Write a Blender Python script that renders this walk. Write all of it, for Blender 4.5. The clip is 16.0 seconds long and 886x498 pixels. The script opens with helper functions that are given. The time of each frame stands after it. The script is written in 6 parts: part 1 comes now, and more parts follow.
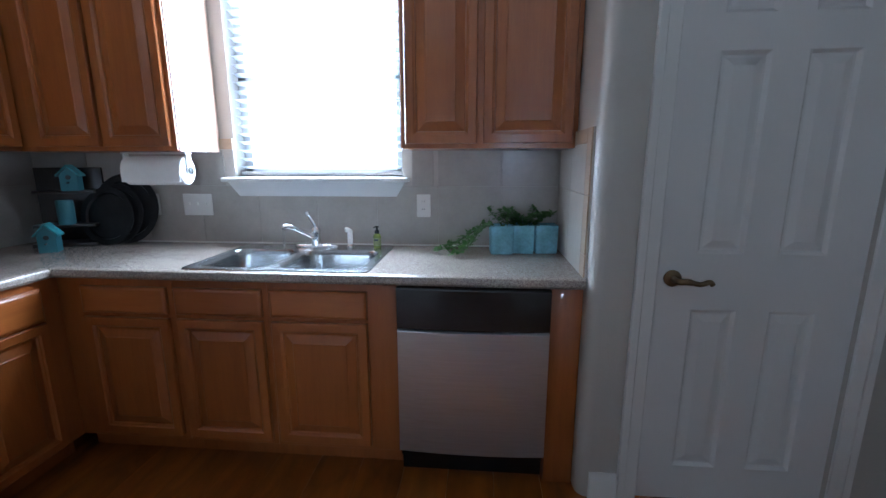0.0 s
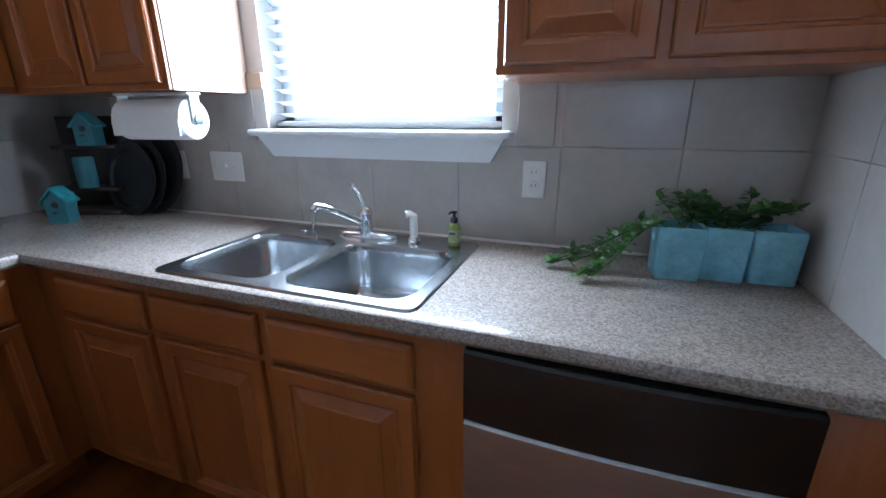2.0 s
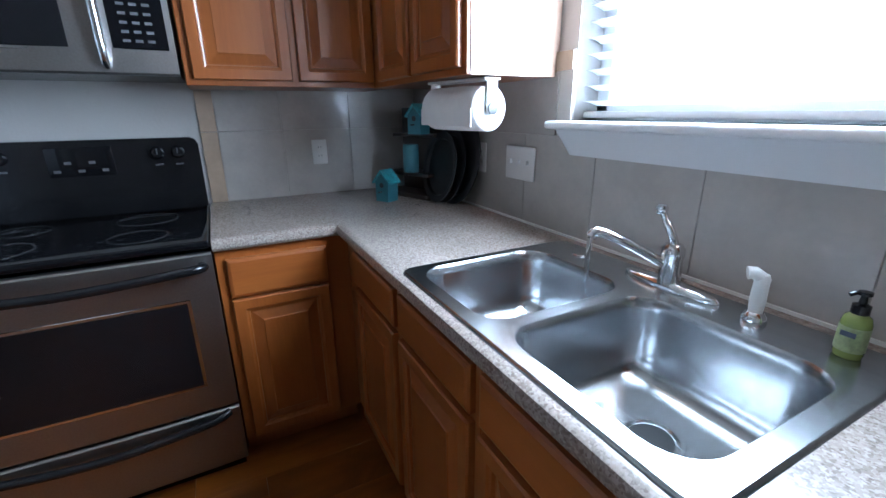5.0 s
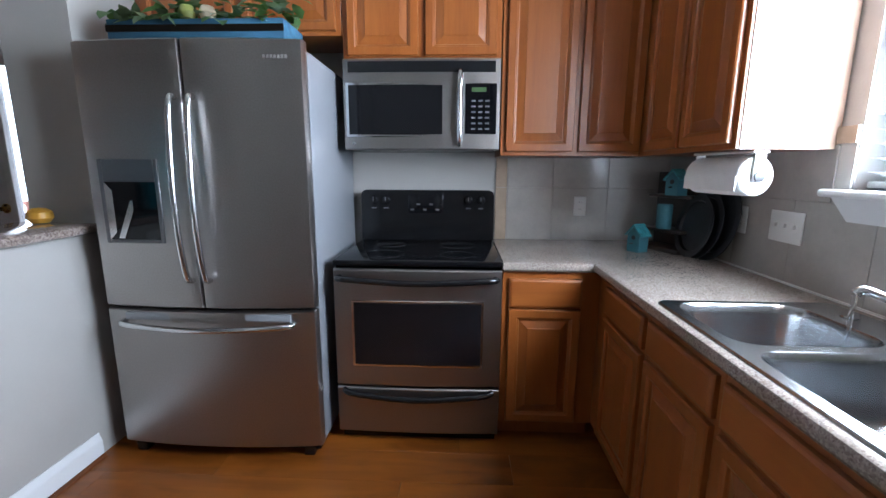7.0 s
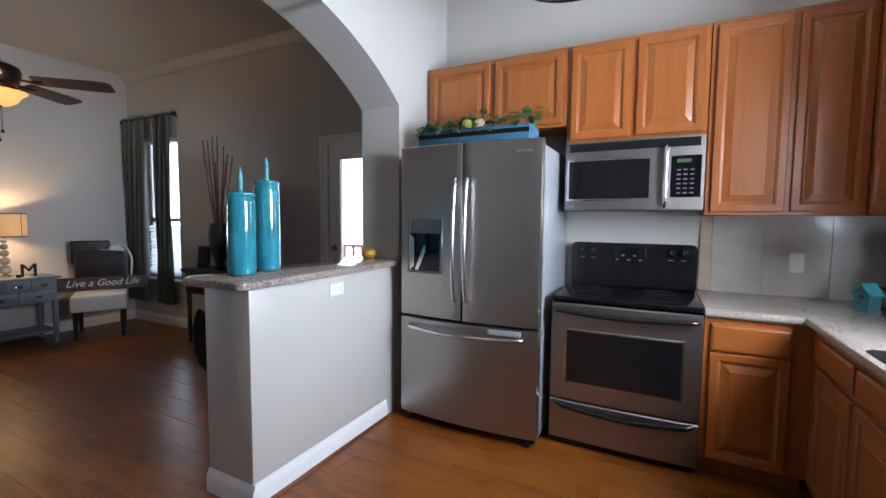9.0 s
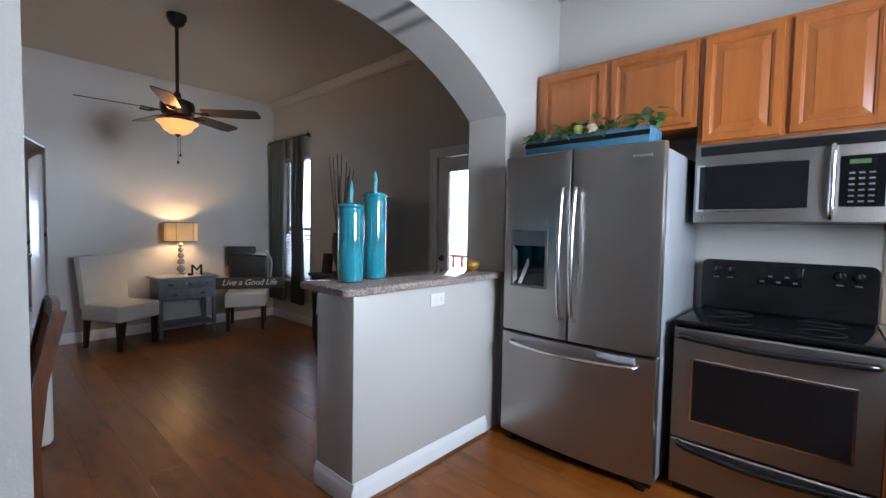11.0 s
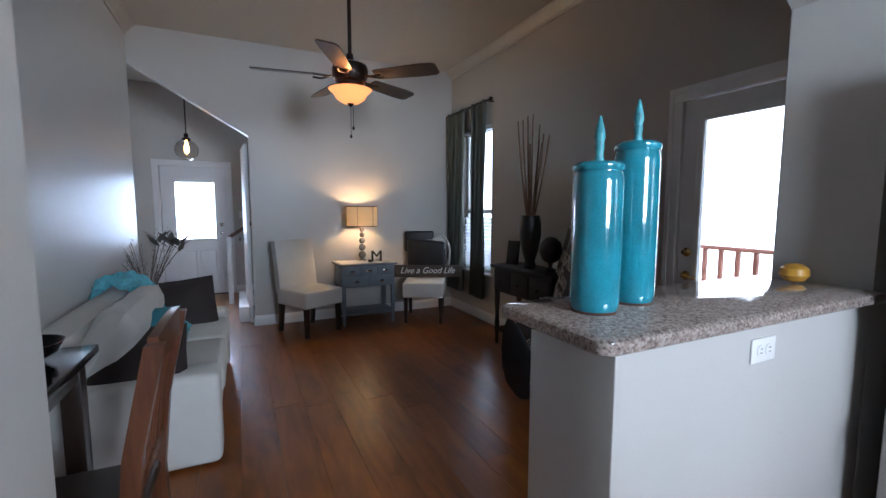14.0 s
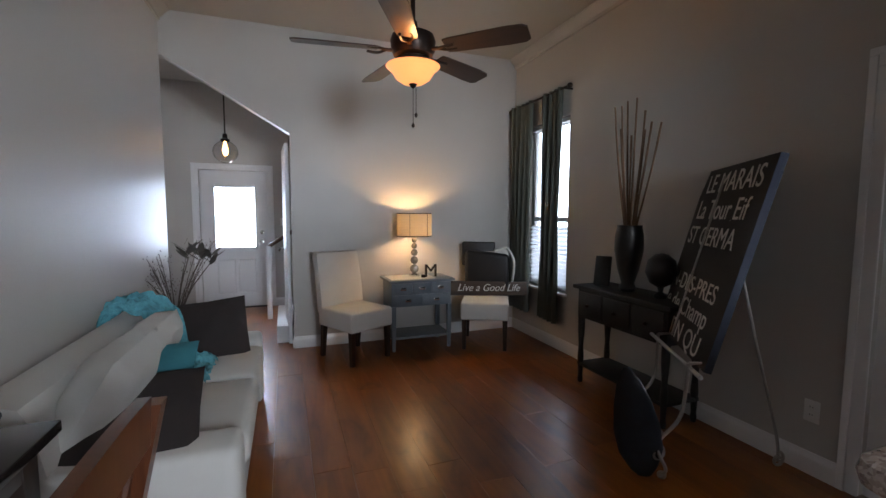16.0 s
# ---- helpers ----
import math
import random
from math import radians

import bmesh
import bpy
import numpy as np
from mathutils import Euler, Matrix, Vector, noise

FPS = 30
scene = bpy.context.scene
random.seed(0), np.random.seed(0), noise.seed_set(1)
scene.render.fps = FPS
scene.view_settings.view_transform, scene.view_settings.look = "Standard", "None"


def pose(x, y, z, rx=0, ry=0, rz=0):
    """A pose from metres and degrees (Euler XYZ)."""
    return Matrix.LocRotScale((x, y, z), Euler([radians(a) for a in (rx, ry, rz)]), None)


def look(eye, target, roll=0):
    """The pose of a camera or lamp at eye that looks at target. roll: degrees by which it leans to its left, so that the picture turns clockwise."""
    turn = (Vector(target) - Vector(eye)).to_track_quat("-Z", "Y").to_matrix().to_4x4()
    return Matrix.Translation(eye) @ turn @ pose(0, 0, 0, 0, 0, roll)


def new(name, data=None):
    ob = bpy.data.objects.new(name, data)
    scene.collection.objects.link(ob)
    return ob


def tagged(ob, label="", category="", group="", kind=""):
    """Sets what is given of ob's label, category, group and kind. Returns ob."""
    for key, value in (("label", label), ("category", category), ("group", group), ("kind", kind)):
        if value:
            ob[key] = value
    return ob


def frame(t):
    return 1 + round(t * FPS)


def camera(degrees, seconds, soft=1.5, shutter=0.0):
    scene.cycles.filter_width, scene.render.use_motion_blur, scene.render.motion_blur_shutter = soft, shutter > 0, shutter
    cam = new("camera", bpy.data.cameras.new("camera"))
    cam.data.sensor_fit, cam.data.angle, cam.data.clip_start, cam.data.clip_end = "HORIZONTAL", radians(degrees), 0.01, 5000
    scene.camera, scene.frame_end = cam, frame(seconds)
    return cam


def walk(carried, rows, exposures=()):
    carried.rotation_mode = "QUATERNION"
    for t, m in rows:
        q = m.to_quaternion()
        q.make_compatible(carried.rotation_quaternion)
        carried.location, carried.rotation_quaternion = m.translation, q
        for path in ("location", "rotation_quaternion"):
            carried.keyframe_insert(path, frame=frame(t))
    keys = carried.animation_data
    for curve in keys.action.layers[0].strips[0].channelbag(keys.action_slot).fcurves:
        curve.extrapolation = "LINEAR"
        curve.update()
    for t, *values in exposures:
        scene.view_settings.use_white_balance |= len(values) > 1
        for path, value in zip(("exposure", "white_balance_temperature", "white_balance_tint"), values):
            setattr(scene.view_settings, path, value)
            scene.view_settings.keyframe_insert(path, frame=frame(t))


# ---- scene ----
cam = camera(92.3, 16.0)
PATH = [
    (0, (1.178, 3.841, 1.309), (1.008, 5.793, 0.909), -0.1),
    (0.5, (1.08, 4.069, 1.283), (0.947, 6.018, 0.858), 0.7),
    (1, (1.083, 4.282, 1.279), (0.835, 6.208, 0.802), 0.6),
    (1.5, (1.142, 4.503, 1.286), (0.626, 6.355, 0.736), -0.6),
    (2, (1.084, 4.676, 1.286), (0.42, 6.462, 0.678), -0.4),
    (2.5, (0.968, 4.845, 1.272), (0.232, 6.579, 0.601), 0.4),
    (3, (0.912, 5.002, 1.259), (-0.067, 6.597, 0.553), -0.6),
    (3.5, (0.884, 5.128, 1.258), (-0.386, 6.48, 0.51), -2.1),
    (4, (0.847, 5.142, 1.255), (-0.585, 6.336, 0.53), -1.7),
    (6.5, (1.157, 4.818, 1.286), (-0.787, 5.027, 0.865), 0.3),
    (7, (1.28, 4.796, 1.289), (-0.685, 4.716, 0.923), 0.3),
    (7.5, (1.436, 4.884, 1.288), (-0.491, 4.442, 0.983), 0.0),
    (8, (1.65, 4.819, 1.311), (-0.241, 4.22, 1.055), 0.4),
    (8.5, (1.844, 4.77, 1.319), (-0.006, 4.035, 1.127), 0.6),
    (9, (1.916, 4.768, 1.324), (0.137, 3.864, 1.184), 0.5),
    (9.5, (1.872, 4.8, 1.327), (0.193, 3.718, 1.224), 0.3),
    (12, (1.788, 4.717, 1.324), (0.397, 3.285, 1.197), 1.5),
    (12.5, (1.731, 4.511, 1.304), (0.409, 3.018, 1.155), 1.5),
    (13, (1.7, 4.322, 1.308), (0.477, 2.748, 1.135), 1.2),
    (13.5, (1.544, 4.11, 1.33), (0.513, 2.407, 1.135), 0.4),
    (14, (1.4, 3.844, 1.324), (0.547, 2.045, 1.133), 0.1),
    (14.5, (1.436, 3.586, 1.322), (0.641, 1.76, 1.139), 0.6),
    (15, (1.362, 3.37, 1.32), (0.655, 1.507, 1.154), 0.3),
    (15.5, (1.299, 3.213, 1.31), (0.645, 1.329, 1.157), 0.3),
    (16, (1.357, 3.102, 1.333), (0.663, 1.233, 1.171), 0.2),
]
walk(cam, [(t, look(eye, target, roll)) for t, eye, target, roll in PATH], [(0, -0.28, 5150, 5), (2.5, -0.33, 5150, 5), (4.2, -0.38, 5050, 5), (6.5, -0.38, 5600, 8), (7.5, -0.05, 5700, 9), (9, 0.0, 5900, 10), (12, -0.16, 5650, 9), (14, -0.12, 5550, 9), (15, -0.12, 6100, 10), (16, -0.12, 6100, 10)])

# ---- light ----
world = bpy.data.worlds.new("sky")
scene.world = world
world.use_nodes = True
sky = world.node_tree.nodes.new("ShaderNodeTexSky")
sky.sky_type = "NISHITA"
sky.sun_disc = False
sky.sun_elevation, sky.sun_rotation = radians(50), radians(200)
world.node_tree.links.new(sky.outputs[0], world.node_tree.nodes["Background"].inputs[0])
world.node_tree.nodes["Background"].inputs[1].default_value = 0.12
sun_data = bpy.data.lights.new("sun", "SUN")
sun_data.energy, sun_data.angle, sun_data.color = 1.2, radians(12), (1, 0.96, 0.9)
sun = new("sun", sun_data)
sun.matrix_world = pose(0, 0, 20, 40, 0, 160)
KITCHEN_GLOW, PATIO_GLOW, FRONT_GLOW, LIVING_GLOW = 30.0, 3.6, 46.0, 3.5
window_light = bpy.data.lights.new("window_daylight", "AREA")
window_light.shape, window_light.size, window_light.size_y = "RECTANGLE", 0.873, 0.984
window_light.energy, window_light.color = 110, (0.86, 0.93, 1.0)
new("window_daylight", window_light).matrix_world = pose(0.3475, 6.002, 1.757, -90)

# ---- plan ----
WX, NY, BY, EX = -1.25, 6.0, -1.30, 2.34      # west wall, window wall, living back wall, living east wall
A0, A1 = 2.865, 3.175                         # arch wall faces
CEIL = 3.08
HX = 0.655                                    # free end of the half wall
CT = 0.885                                    # counter top


# ---- mesh helpers ----
def box(bm, x0, x1, y0, y1, z0, z1, bevel=0.0, seg=2):
    vs = bmesh.ops.create_cube(bm, size=1)["verts"]
    for v in vs:
        v.co = Vector(((x0 + x1) / 2 + v.co.x * (x1 - x0), (y0 + y1) / 2 + v.co.y * (y1 - y0), (z0 + z1) / 2 + v.co.z * (z1 - z0)))
    if bevel:
        es = {e for v in vs for e in v.link_edges}
        bmesh.ops.bevel(bm, geom=list(es), offset=bevel, segments=seg, affect="EDGES", profile=0.5)
    return vs


def bx(*a, bevel=0.0, seg=2):
    bm = bmesh.new()
    box(bm, *a, bevel=bevel, seg=seg)
    return bm


def lathe(bm, profile, n=32, c=(0, 0, 0)):
    """Turns (radius, height) pairs round a vertical axis."""
    rings = []
    for r, z in profile:
        if r < 1e-5:
            rings.append([bm.verts.new((c[0], c[1], c[2] + z))])
        else:
            rings.append([bm.verts.new((c[0] + r * math.cos(2 * math.pi * k / n), c[1] + r * math.sin(2 * math.pi * k / n), c[2] + z)) for k in range(n)])
    for a, b in zip(rings, rings[1:]):
        for k in range(n):
            q = [a[k % len(a)], a[(k + 1) % len(a)], b[(k + 1) % len(b)], b[k % len(b)]]
            q = [v for m, v in enumerate(q) if v not in q[:m]]
            if len(q) > 2:
                bm.faces.new(q)
    return bm


def tube(bm, pts, r, n=10, flat=1.0):
    """A round bar along points; r is one radius or one for each point."""
    pts = [Vector(p) for p in pts]
    rs = r if isinstance(r, (list, tuple)) else [r] * len(pts)
    rings, side = [], None
    for k, p in enumerate(pts):
        d = (pts[min(k + 1, len(pts) - 1)] - pts[max(k - 1, 0)]).normalized()
        if side is None:
            side = d.cross(Vector((0, 0, 1)) if abs(d.z) < 0.9 else Vector((1, 0, 0))).normalized()
        side = (side - d * side.dot(d)).normalized()
        up = d.cross(side)
        rings.append([bm.verts.new(p + rs[k] * (side * math.cos(2 * math.pi * j / n) + up * flat * math.sin(2 * math.pi * j / n))) for j in range(n)])
    for a, b in zip(rings, rings[1:]):
        for j in range(n):
            bm.faces.new((a[j], a[(j + 1) % n], b[(j + 1) % n], b[j]))
    bm.faces.new(rings[0][::-1])
    bm.faces.new(rings[-1])
    return bm


def curve_pts(pts, n=6):
    """Smooth points through the given ones."""
    pts = [Vector(p) for p in pts]
    out = []
    for k in range(len(pts) - 1):
        p0, p1, p2, p3 = pts[max(k - 1, 0)], pts[k], pts[k + 1], pts[min(k + 2, len(pts) - 1)]
        for j in range(n):
            t = j / n
            out.append(0.5 * (2 * p1 + (p2 - p0) * t + (2 * p0 - 5 * p1 + 4 * p2 - p3) * t * t + (3 * p1 - p0 - 3 * p2 + p3) * t ** 3))
    return out + [pts[-1]]


def loft(bm, loops, close=True, cap=(True, True)):
    rings = [[bm.verts.new(p) for p in lp] for lp in loops]
    n = len(rings[0])
    for a, b in zip(rings, rings[1:]):
        for j in range(n if close else n - 1):
            bm.faces.new((a[j], a[(j + 1) % n], b[(j + 1) % n], b[j]))
    if cap[0]:
        bm.faces.new(rings[0][::-1])
    if cap[1]:
        bm.faces.new(rings[-1])
    return rings


def rrect(x0, x1, y0, y1, r, z, n=6):
    out = []
    for cx, cy, a in ((x1 - r, y1 - r, 0), (x0 + r, y1 - r, 90), (x0 + r, y0 + r, 180), (x1 - r, y0 + r, 270)):
        for k in range(n + 1):
            t = radians(a + 90 * k / n)
            out.append((cx + r * math.cos(t), cy + r * math.sin(t), z))
    return out


def prism(bm, outline, y0, y1):
    """An outline of (x, z) pairs pulled from y0 to y1."""
    loft(bm, [[(x, y0, z) for x, z in outline], [(x, y1, z) for x, z in outline]])
    return bm


def mesh_of(name, bm, material, smooth=True, sharp=38):
    bmesh.ops.recalc_face_normals(bm, faces=bm.faces)
    me = bpy.data.meshes.new(name)
    bm.to_mesh(me)
    bm.free()
    me.materials.append(material)
    if smooth:
        for p in me.polygons:
            p.use_smooth = True
        me.set_sharp_from_angle(angle=radians(sharp))
    return me


def part(name, bm, material, parent, label="", m=None, sharp=38):
    ob = new(name, mesh_of(name, bm, material, True, sharp))
    ob.parent = parent
    if m is not None:
        ob.matrix_basis = m
    if label:
        ob["label"] = label
    return ob


def thing(name, m, label, category, group=""):
    ob = new(name)
    ob.empty_display_size = 0.05
    ob.matrix_basis = m
    return tagged(ob, label, category, group)


def solid(name, bm, material, label, category, m=None, group=""):
    ob = new(name, mesh_of(name, bm, material))
    if m is not None:
        ob.matrix_basis = m
    return tagged(ob, label, category, group)


def setting(name, bm, material, label=""):
    return tagged(new(name, mesh_of(name, bm, material)), label, "", "", "structure")


# ---- materials ----
def nodes_of(name):
    m = bpy.data.materials.new(name)
    m.use_nodes = True
    nt = m.node_tree
    return m, nt, nt.nodes["Principled BSDF"], nt.nodes, nt.links


def coords(nt, scale=(1, 1, 1), kind="Object"):
    tc, mp = nt.nodes.new("ShaderNodeTexCoord"), nt.nodes.new("ShaderNodeMapping")
    nt.links.new(tc.outputs[kind], mp.inputs[0])
    mp.inputs["Scale"].default_value = scale
    return mp.outputs[0]


def noise_tex(nt, vec, scale, detail=4, rough=0.55, dist=0.0):
    n = nt.nodes.new("ShaderNodeTexNoise")
    n.inputs["Scale"].default_value, n.inputs["Detail"].default_value = scale, detail
    n.inputs["Roughness"].default_value, n.inputs["Distortion"].default_value = rough, dist
    nt.links.new(vec, n.inputs["Vector"])
    return n.outputs["Fac"]


def ramp(nt, fac, stops):
    r = nt.nodes.new("ShaderNodeValToRGB")
    el = r.color_ramp.elements
    while len(el) < len(stops):
        el.new(0.5)
    for e, (p, c) in zip(el, stops):
        e.position, e.color = p, (*c, 1)
    nt.links.new(fac, r.inputs[0])
    return r.outputs[0]


def mix_col(nt, fac, a, b, kind="MIX"):
    m = nt.nodes.new("ShaderNodeMix")
    m.data_type, m.blend_type = "RGBA", kind
    for sock, v in ((m.inputs[0], fac), (m.inputs[6], a), (m.inputs[7], b)):
        if hasattr(v, "links"):
            nt.links.new(v, sock)
        else:
            sock.default_value = v if isinstance(v, (int, float)) else (*v, 1)
    return m.outputs[2]


def bump(nt, bsdf, fac, strength, dist=0.002):
    b = nt.nodes.new("ShaderNodeBump")
    b.inputs["Strength"].default_value, b.inputs["Distance"].default_value = strength, dist
    nt.links.new(fac, b.inputs["Height"])
    nt.links.new(b.outputs[0], bsdf.inputs["Normal"])


def gloss(rough, down, up):
    """A span of roughness that stays either polished or satin."""
    return (max(0.02, rough - down), min(0.262, rough + up)) if rough < 0.274 else (max(0.287, rough - down), min(1, rough + up))


def plain(name, col, rough=0.5, metal=0.0, vary=0.08, scale=6.0, fine=120.0, bumps=0.15, coat=0.0, dist=0.001, rvary=0.08, stretch=(1, 1, 1), spec=0.5):
    """A painted, woven, moulded or metal surface: colour that wanders at two scales, a fine relief and uneven gloss."""
    m, nt, b, nn, lk = nodes_of(name)
    v = coords(nt, stretch)
    big, small = noise_tex(nt, v, scale, 3), noise_tex(nt, v, fine, 2)
    dark = tuple(max(0, c * (1 - vary)) for c in col)
    light = tuple(min(1, c * (1 + vary)) for c in col)
    c1 = ramp(nt, big, [(0.3, dark), (0.7, light)])
    lk.new(mix_col(nt, 0.25, c1, ramp(nt, small, [(0.3, dark), (0.7, light)])), b.inputs["Base Color"])
    r = nn.new("ShaderNodeMapRange")
    lk.new(big, r.inputs[0])
    r.inputs[3].default_value, r.inputs[4].default_value = gloss(rough, rvary, rvary)
    lk.new(r.outputs[0], b.inputs["Roughness"])
    b.inputs["Metallic"].default_value = metal
    b.inputs["Specular IOR Level"].default_value = spec
    if coat:
        b.inputs["Coat Weight"].default_value, b.inputs["Coat Roughness"].default_value = coat, 0.12
    if bumps:
        bump(nt, b, small, bumps, dist)
    return m


def wood(name, dark, mid, light, rough=0.3, along="z", grain=1.0, coat=0.3, rnd=0.25):
    """Stained wood: long grain along one axis, darker pores, and a shade of its own for each piece."""
    m, nt, b, nn, lk = nodes_of(name)
    s = {"x": (1.2, 14, 14), "y": (14, 1.2, 14), "z": (14, 14, 1.2)}[along]
    v = coords(nt, tuple(a * grain for a in s))
    oi = nn.new("ShaderNodeObjectInfo")
    add = nn.new("ShaderNodeVectorMath")
    add.operation = "ADD"
    sc = nn.new("ShaderNodeMath")
    sc.operation = "MULTIPLY"
    sc.inputs[1].default_value = 37.0
    lk.new(oi.outputs["Random"], sc.inputs[0])
    lk.new(v, add.inputs[0])
    lk.new(sc.outputs[0], add.inputs[1])
    g1, g2 = noise_tex(nt, add.outputs[0], 1.1, 5, 0.6, 0.6), noise_tex(nt, add.outputs[0], 7.0, 3, 0.7)
    c = ramp(nt, g1, [(0.28, dark), (0.5, mid), (0.75, light)])
    c = mix_col(nt, 0.22, c, ramp(nt, g2, [(0.35, dark), (0.6, light)]))
    hsv = nn.new("ShaderNodeHueSaturation")
    mr = nn.new("ShaderNodeMapRange")
    lk.new(oi.outputs["Random"], mr.inputs[0])
    mr.inputs[3].default_value, mr.inputs[4].default_value = 1 - rnd, 1 + rnd
    lk.new(mr.outputs[0], hsv.inputs["Value"])
    lk.new(c, hsv.inputs["Color"])
    lk.new(hsv.outputs[0], b.inputs["Base Color"])
    rr = nn.new("ShaderNodeMapRange")
    lk.new(g2, rr.inputs[0])
    rr.inputs[3].default_value, rr.inputs[4].default_value = gloss(rough, 0.07, 0.1)
    lk.new(rr.outputs[0], b.inputs["Roughness"])
    b.inputs["Coat Weight"].default_value, b.inputs["Coat Roughness"].default_value = coat, 0.15
    bump(nt, b, g2, 0.12, 0.0006)
    return m


def plank_wood():
    """Hand-scraped, dark orange boards: soft long grain, darker knots and clouds, a shade of its own for each board."""
    m, nt, b, nn, lk = nodes_of("hand_scraped_plank")
    oi = nn.new("ShaderNodeObjectInfo")
    sc = nn.new("ShaderNodeMath")
    sc.operation, sc.inputs[1].default_value = "MULTIPLY", 53.0
    lk.new(oi.outputs["Random"], sc.inputs[0])
    def shifted(scale):
        add = nn.new("ShaderNodeVectorMath")
        lk.new(coords(nt, scale), add.inputs[0])
        lk.new(sc.outputs[0], add.inputs[1])
        return add.outputs[0]
    grain = noise_tex(nt, shifted((9, 0.9, 9)), 1.6, 4, 0.55, 0.8)
    knots = noise_tex(nt, shifted((3.2, 1.3, 3.2)), 2.2, 3, 0.5, 0.6)
    fine = noise_tex(nt, shifted((60, 3, 60)), 2.0, 3, 0.6)
    c = ramp(nt, grain, [(0.25, (0.14, 0.038, 0.005)), (0.5, (0.205, 0.060, 0.007)), (0.8, (0.265, 0.085, 0.010))])
    c = mix_col(nt, 1.0, c, ramp(nt, knots, [(0.2, (0.35, 0.28, 0.24)), (0.42, (0.86, 0.84, 0.82)), (0.7, (1.08, 1.08, 1.05))]), "MULTIPLY")
    hsv, mr = nn.new("ShaderNodeHueSaturation"), nn.new("ShaderNodeMapRange")
    lk.new(oi.outputs["Random"], mr.inputs[0])
    mr.inputs[3].default_value, mr.inputs[4].default_value = 0.86, 1.12
    lk.new(mr.outputs[0], hsv.inputs["Value"])
    lk.new(c, hsv.inputs["Color"])
    lk.new(hsv.outputs[0], b.inputs["Base Color"])
    rr = nn.new("ShaderNodeMapRange")
    lk.new(knots, rr.inputs[0])
    rr.inputs[3].default_value, rr.inputs[4].default_value = 0.279, 0.31
    lk.new(rr.outputs[0], b.inputs["Roughness"])
    hh = nn.new("ShaderNodeMix")
    hh.inputs[0].default_value = 0.25
    lk.new(knots, hh.inputs[2])
    lk.new(fine, hh.inputs[3])
    bump(nt, b, hh.outputs[0], 0.12, 0.002)
    return m


def speckle(name, stops, scale, rough, coat=0.0, blotch=0.25):
    """Crystals of several colours with soft clouds over them."""
    m, nt, b, nn, lk = nodes_of(name)
    v = coords(nt)
    vo = nn.new("ShaderNodeTexVoronoi")
    vo.inputs["Scale"].default_value = scale
    n1 = noise_tex(nt, v, scale * 0.6, 5, 0.7, 0.5)
    mixv = nn.new("ShaderNodeVectorMath")
    mixv.operation = "ADD"
    lk.new(v, mixv.inputs[0])
    wob = nn.new("ShaderNodeVectorMath")
    wob.operation = "SCALE"
    nz = nn.new("ShaderNodeTexNoise")
    nz.inputs["Scale"].default_value = scale * 0.8
    lk.new(v, nz.inputs["Vector"])
    lk.new(nz.outputs["Color"], wob.inputs[0])
    wob.inputs["Scale"].default_value = 1.2 / scale
    lk.new(wob.outputs[0], mixv.inputs[1])
    lk.new(mixv.outputs[0], vo.inputs["Vector"])
    sep = nn.new("ShaderNodeSeparateColor")
    lk.new(vo.outputs["Color"], sep.inputs[0])
    mm = nn.new("ShaderNodeMix")
    mm.inputs[0].default_value = 0.45
    lk.new(sep.outputs[0], mm.inputs[2])
    lk.new(n1, mm.inputs[3])
    c = ramp(nt, mm.outputs[0], stops)
    cloud = ramp(nt, noise_tex(nt, v, 5.0, 3), [(0.3, (1 - blotch,) * 3), (0.7, (1 + blotch * 0.2,) * 3)])
    lk.new(mix_col(nt, 1.0, c, cloud, "MULTIPLY"), b.inputs["Base Color"])
    b.inputs["Roughness"].default_value = rough
    b.inputs["Coat Weight"].default_value = coat
    bump(nt, b, n1, 0.05, 0.0005)
    return m


def brushed(name, col, along="y", rough=0.28):
    """Brushed stainless steel with fine lines along one axis."""
    m, nt, b, nn, lk = nodes_of(name)
    s = {"x": (2, 160, 160), "y": (160, 2, 160), "z": (160, 160, 2)}[along]
    fine = noise_tex(nt, coords(nt, s), 1.0, 3, 0.6)
    smear = noise_tex(nt, coords(nt), 3.0, 3)
    lk.new(ramp(nt, fine, [(0.2, tuple(c * 0.88 for c in col)), (0.8, tuple(min(1, c * 1.1) for c in col))]), b.inputs["Base Color"])
    b.inputs["Metallic"].default_value = 1.0
    mr = nn.new("ShaderNodeMapRange")
    lk.new(smear, mr.inputs[0])
    mr.inputs[3].default_value, mr.inputs[4].default_value = gloss(rough, 0.05, 0.08)
    lk.new(mr.outputs[0], b.inputs["Roughness"])
    return m


def glow(name, col, strength):
    m, nt, b, nn, lk = nodes_of(name)
    b.inputs["Base Color"].default_value = (*col, 1)
    b.inputs["Emission Color"].default_value = (*col, 1)
    b.inputs["Emission Strength"].default_value = strength
    return m


def glass(name, col=(1, 1, 1), rough=0.0, ior=1.45):
    m, nt, b, nn, lk = nodes_of(name)
    b.inputs["Base Color"].default_value = (*col, 1)
    b.inputs["Transmission Weight"].default_value = 1.0
    b.inputs["Roughness"].default_value, b.inputs["IOR"].default_value = rough, ior
    return m


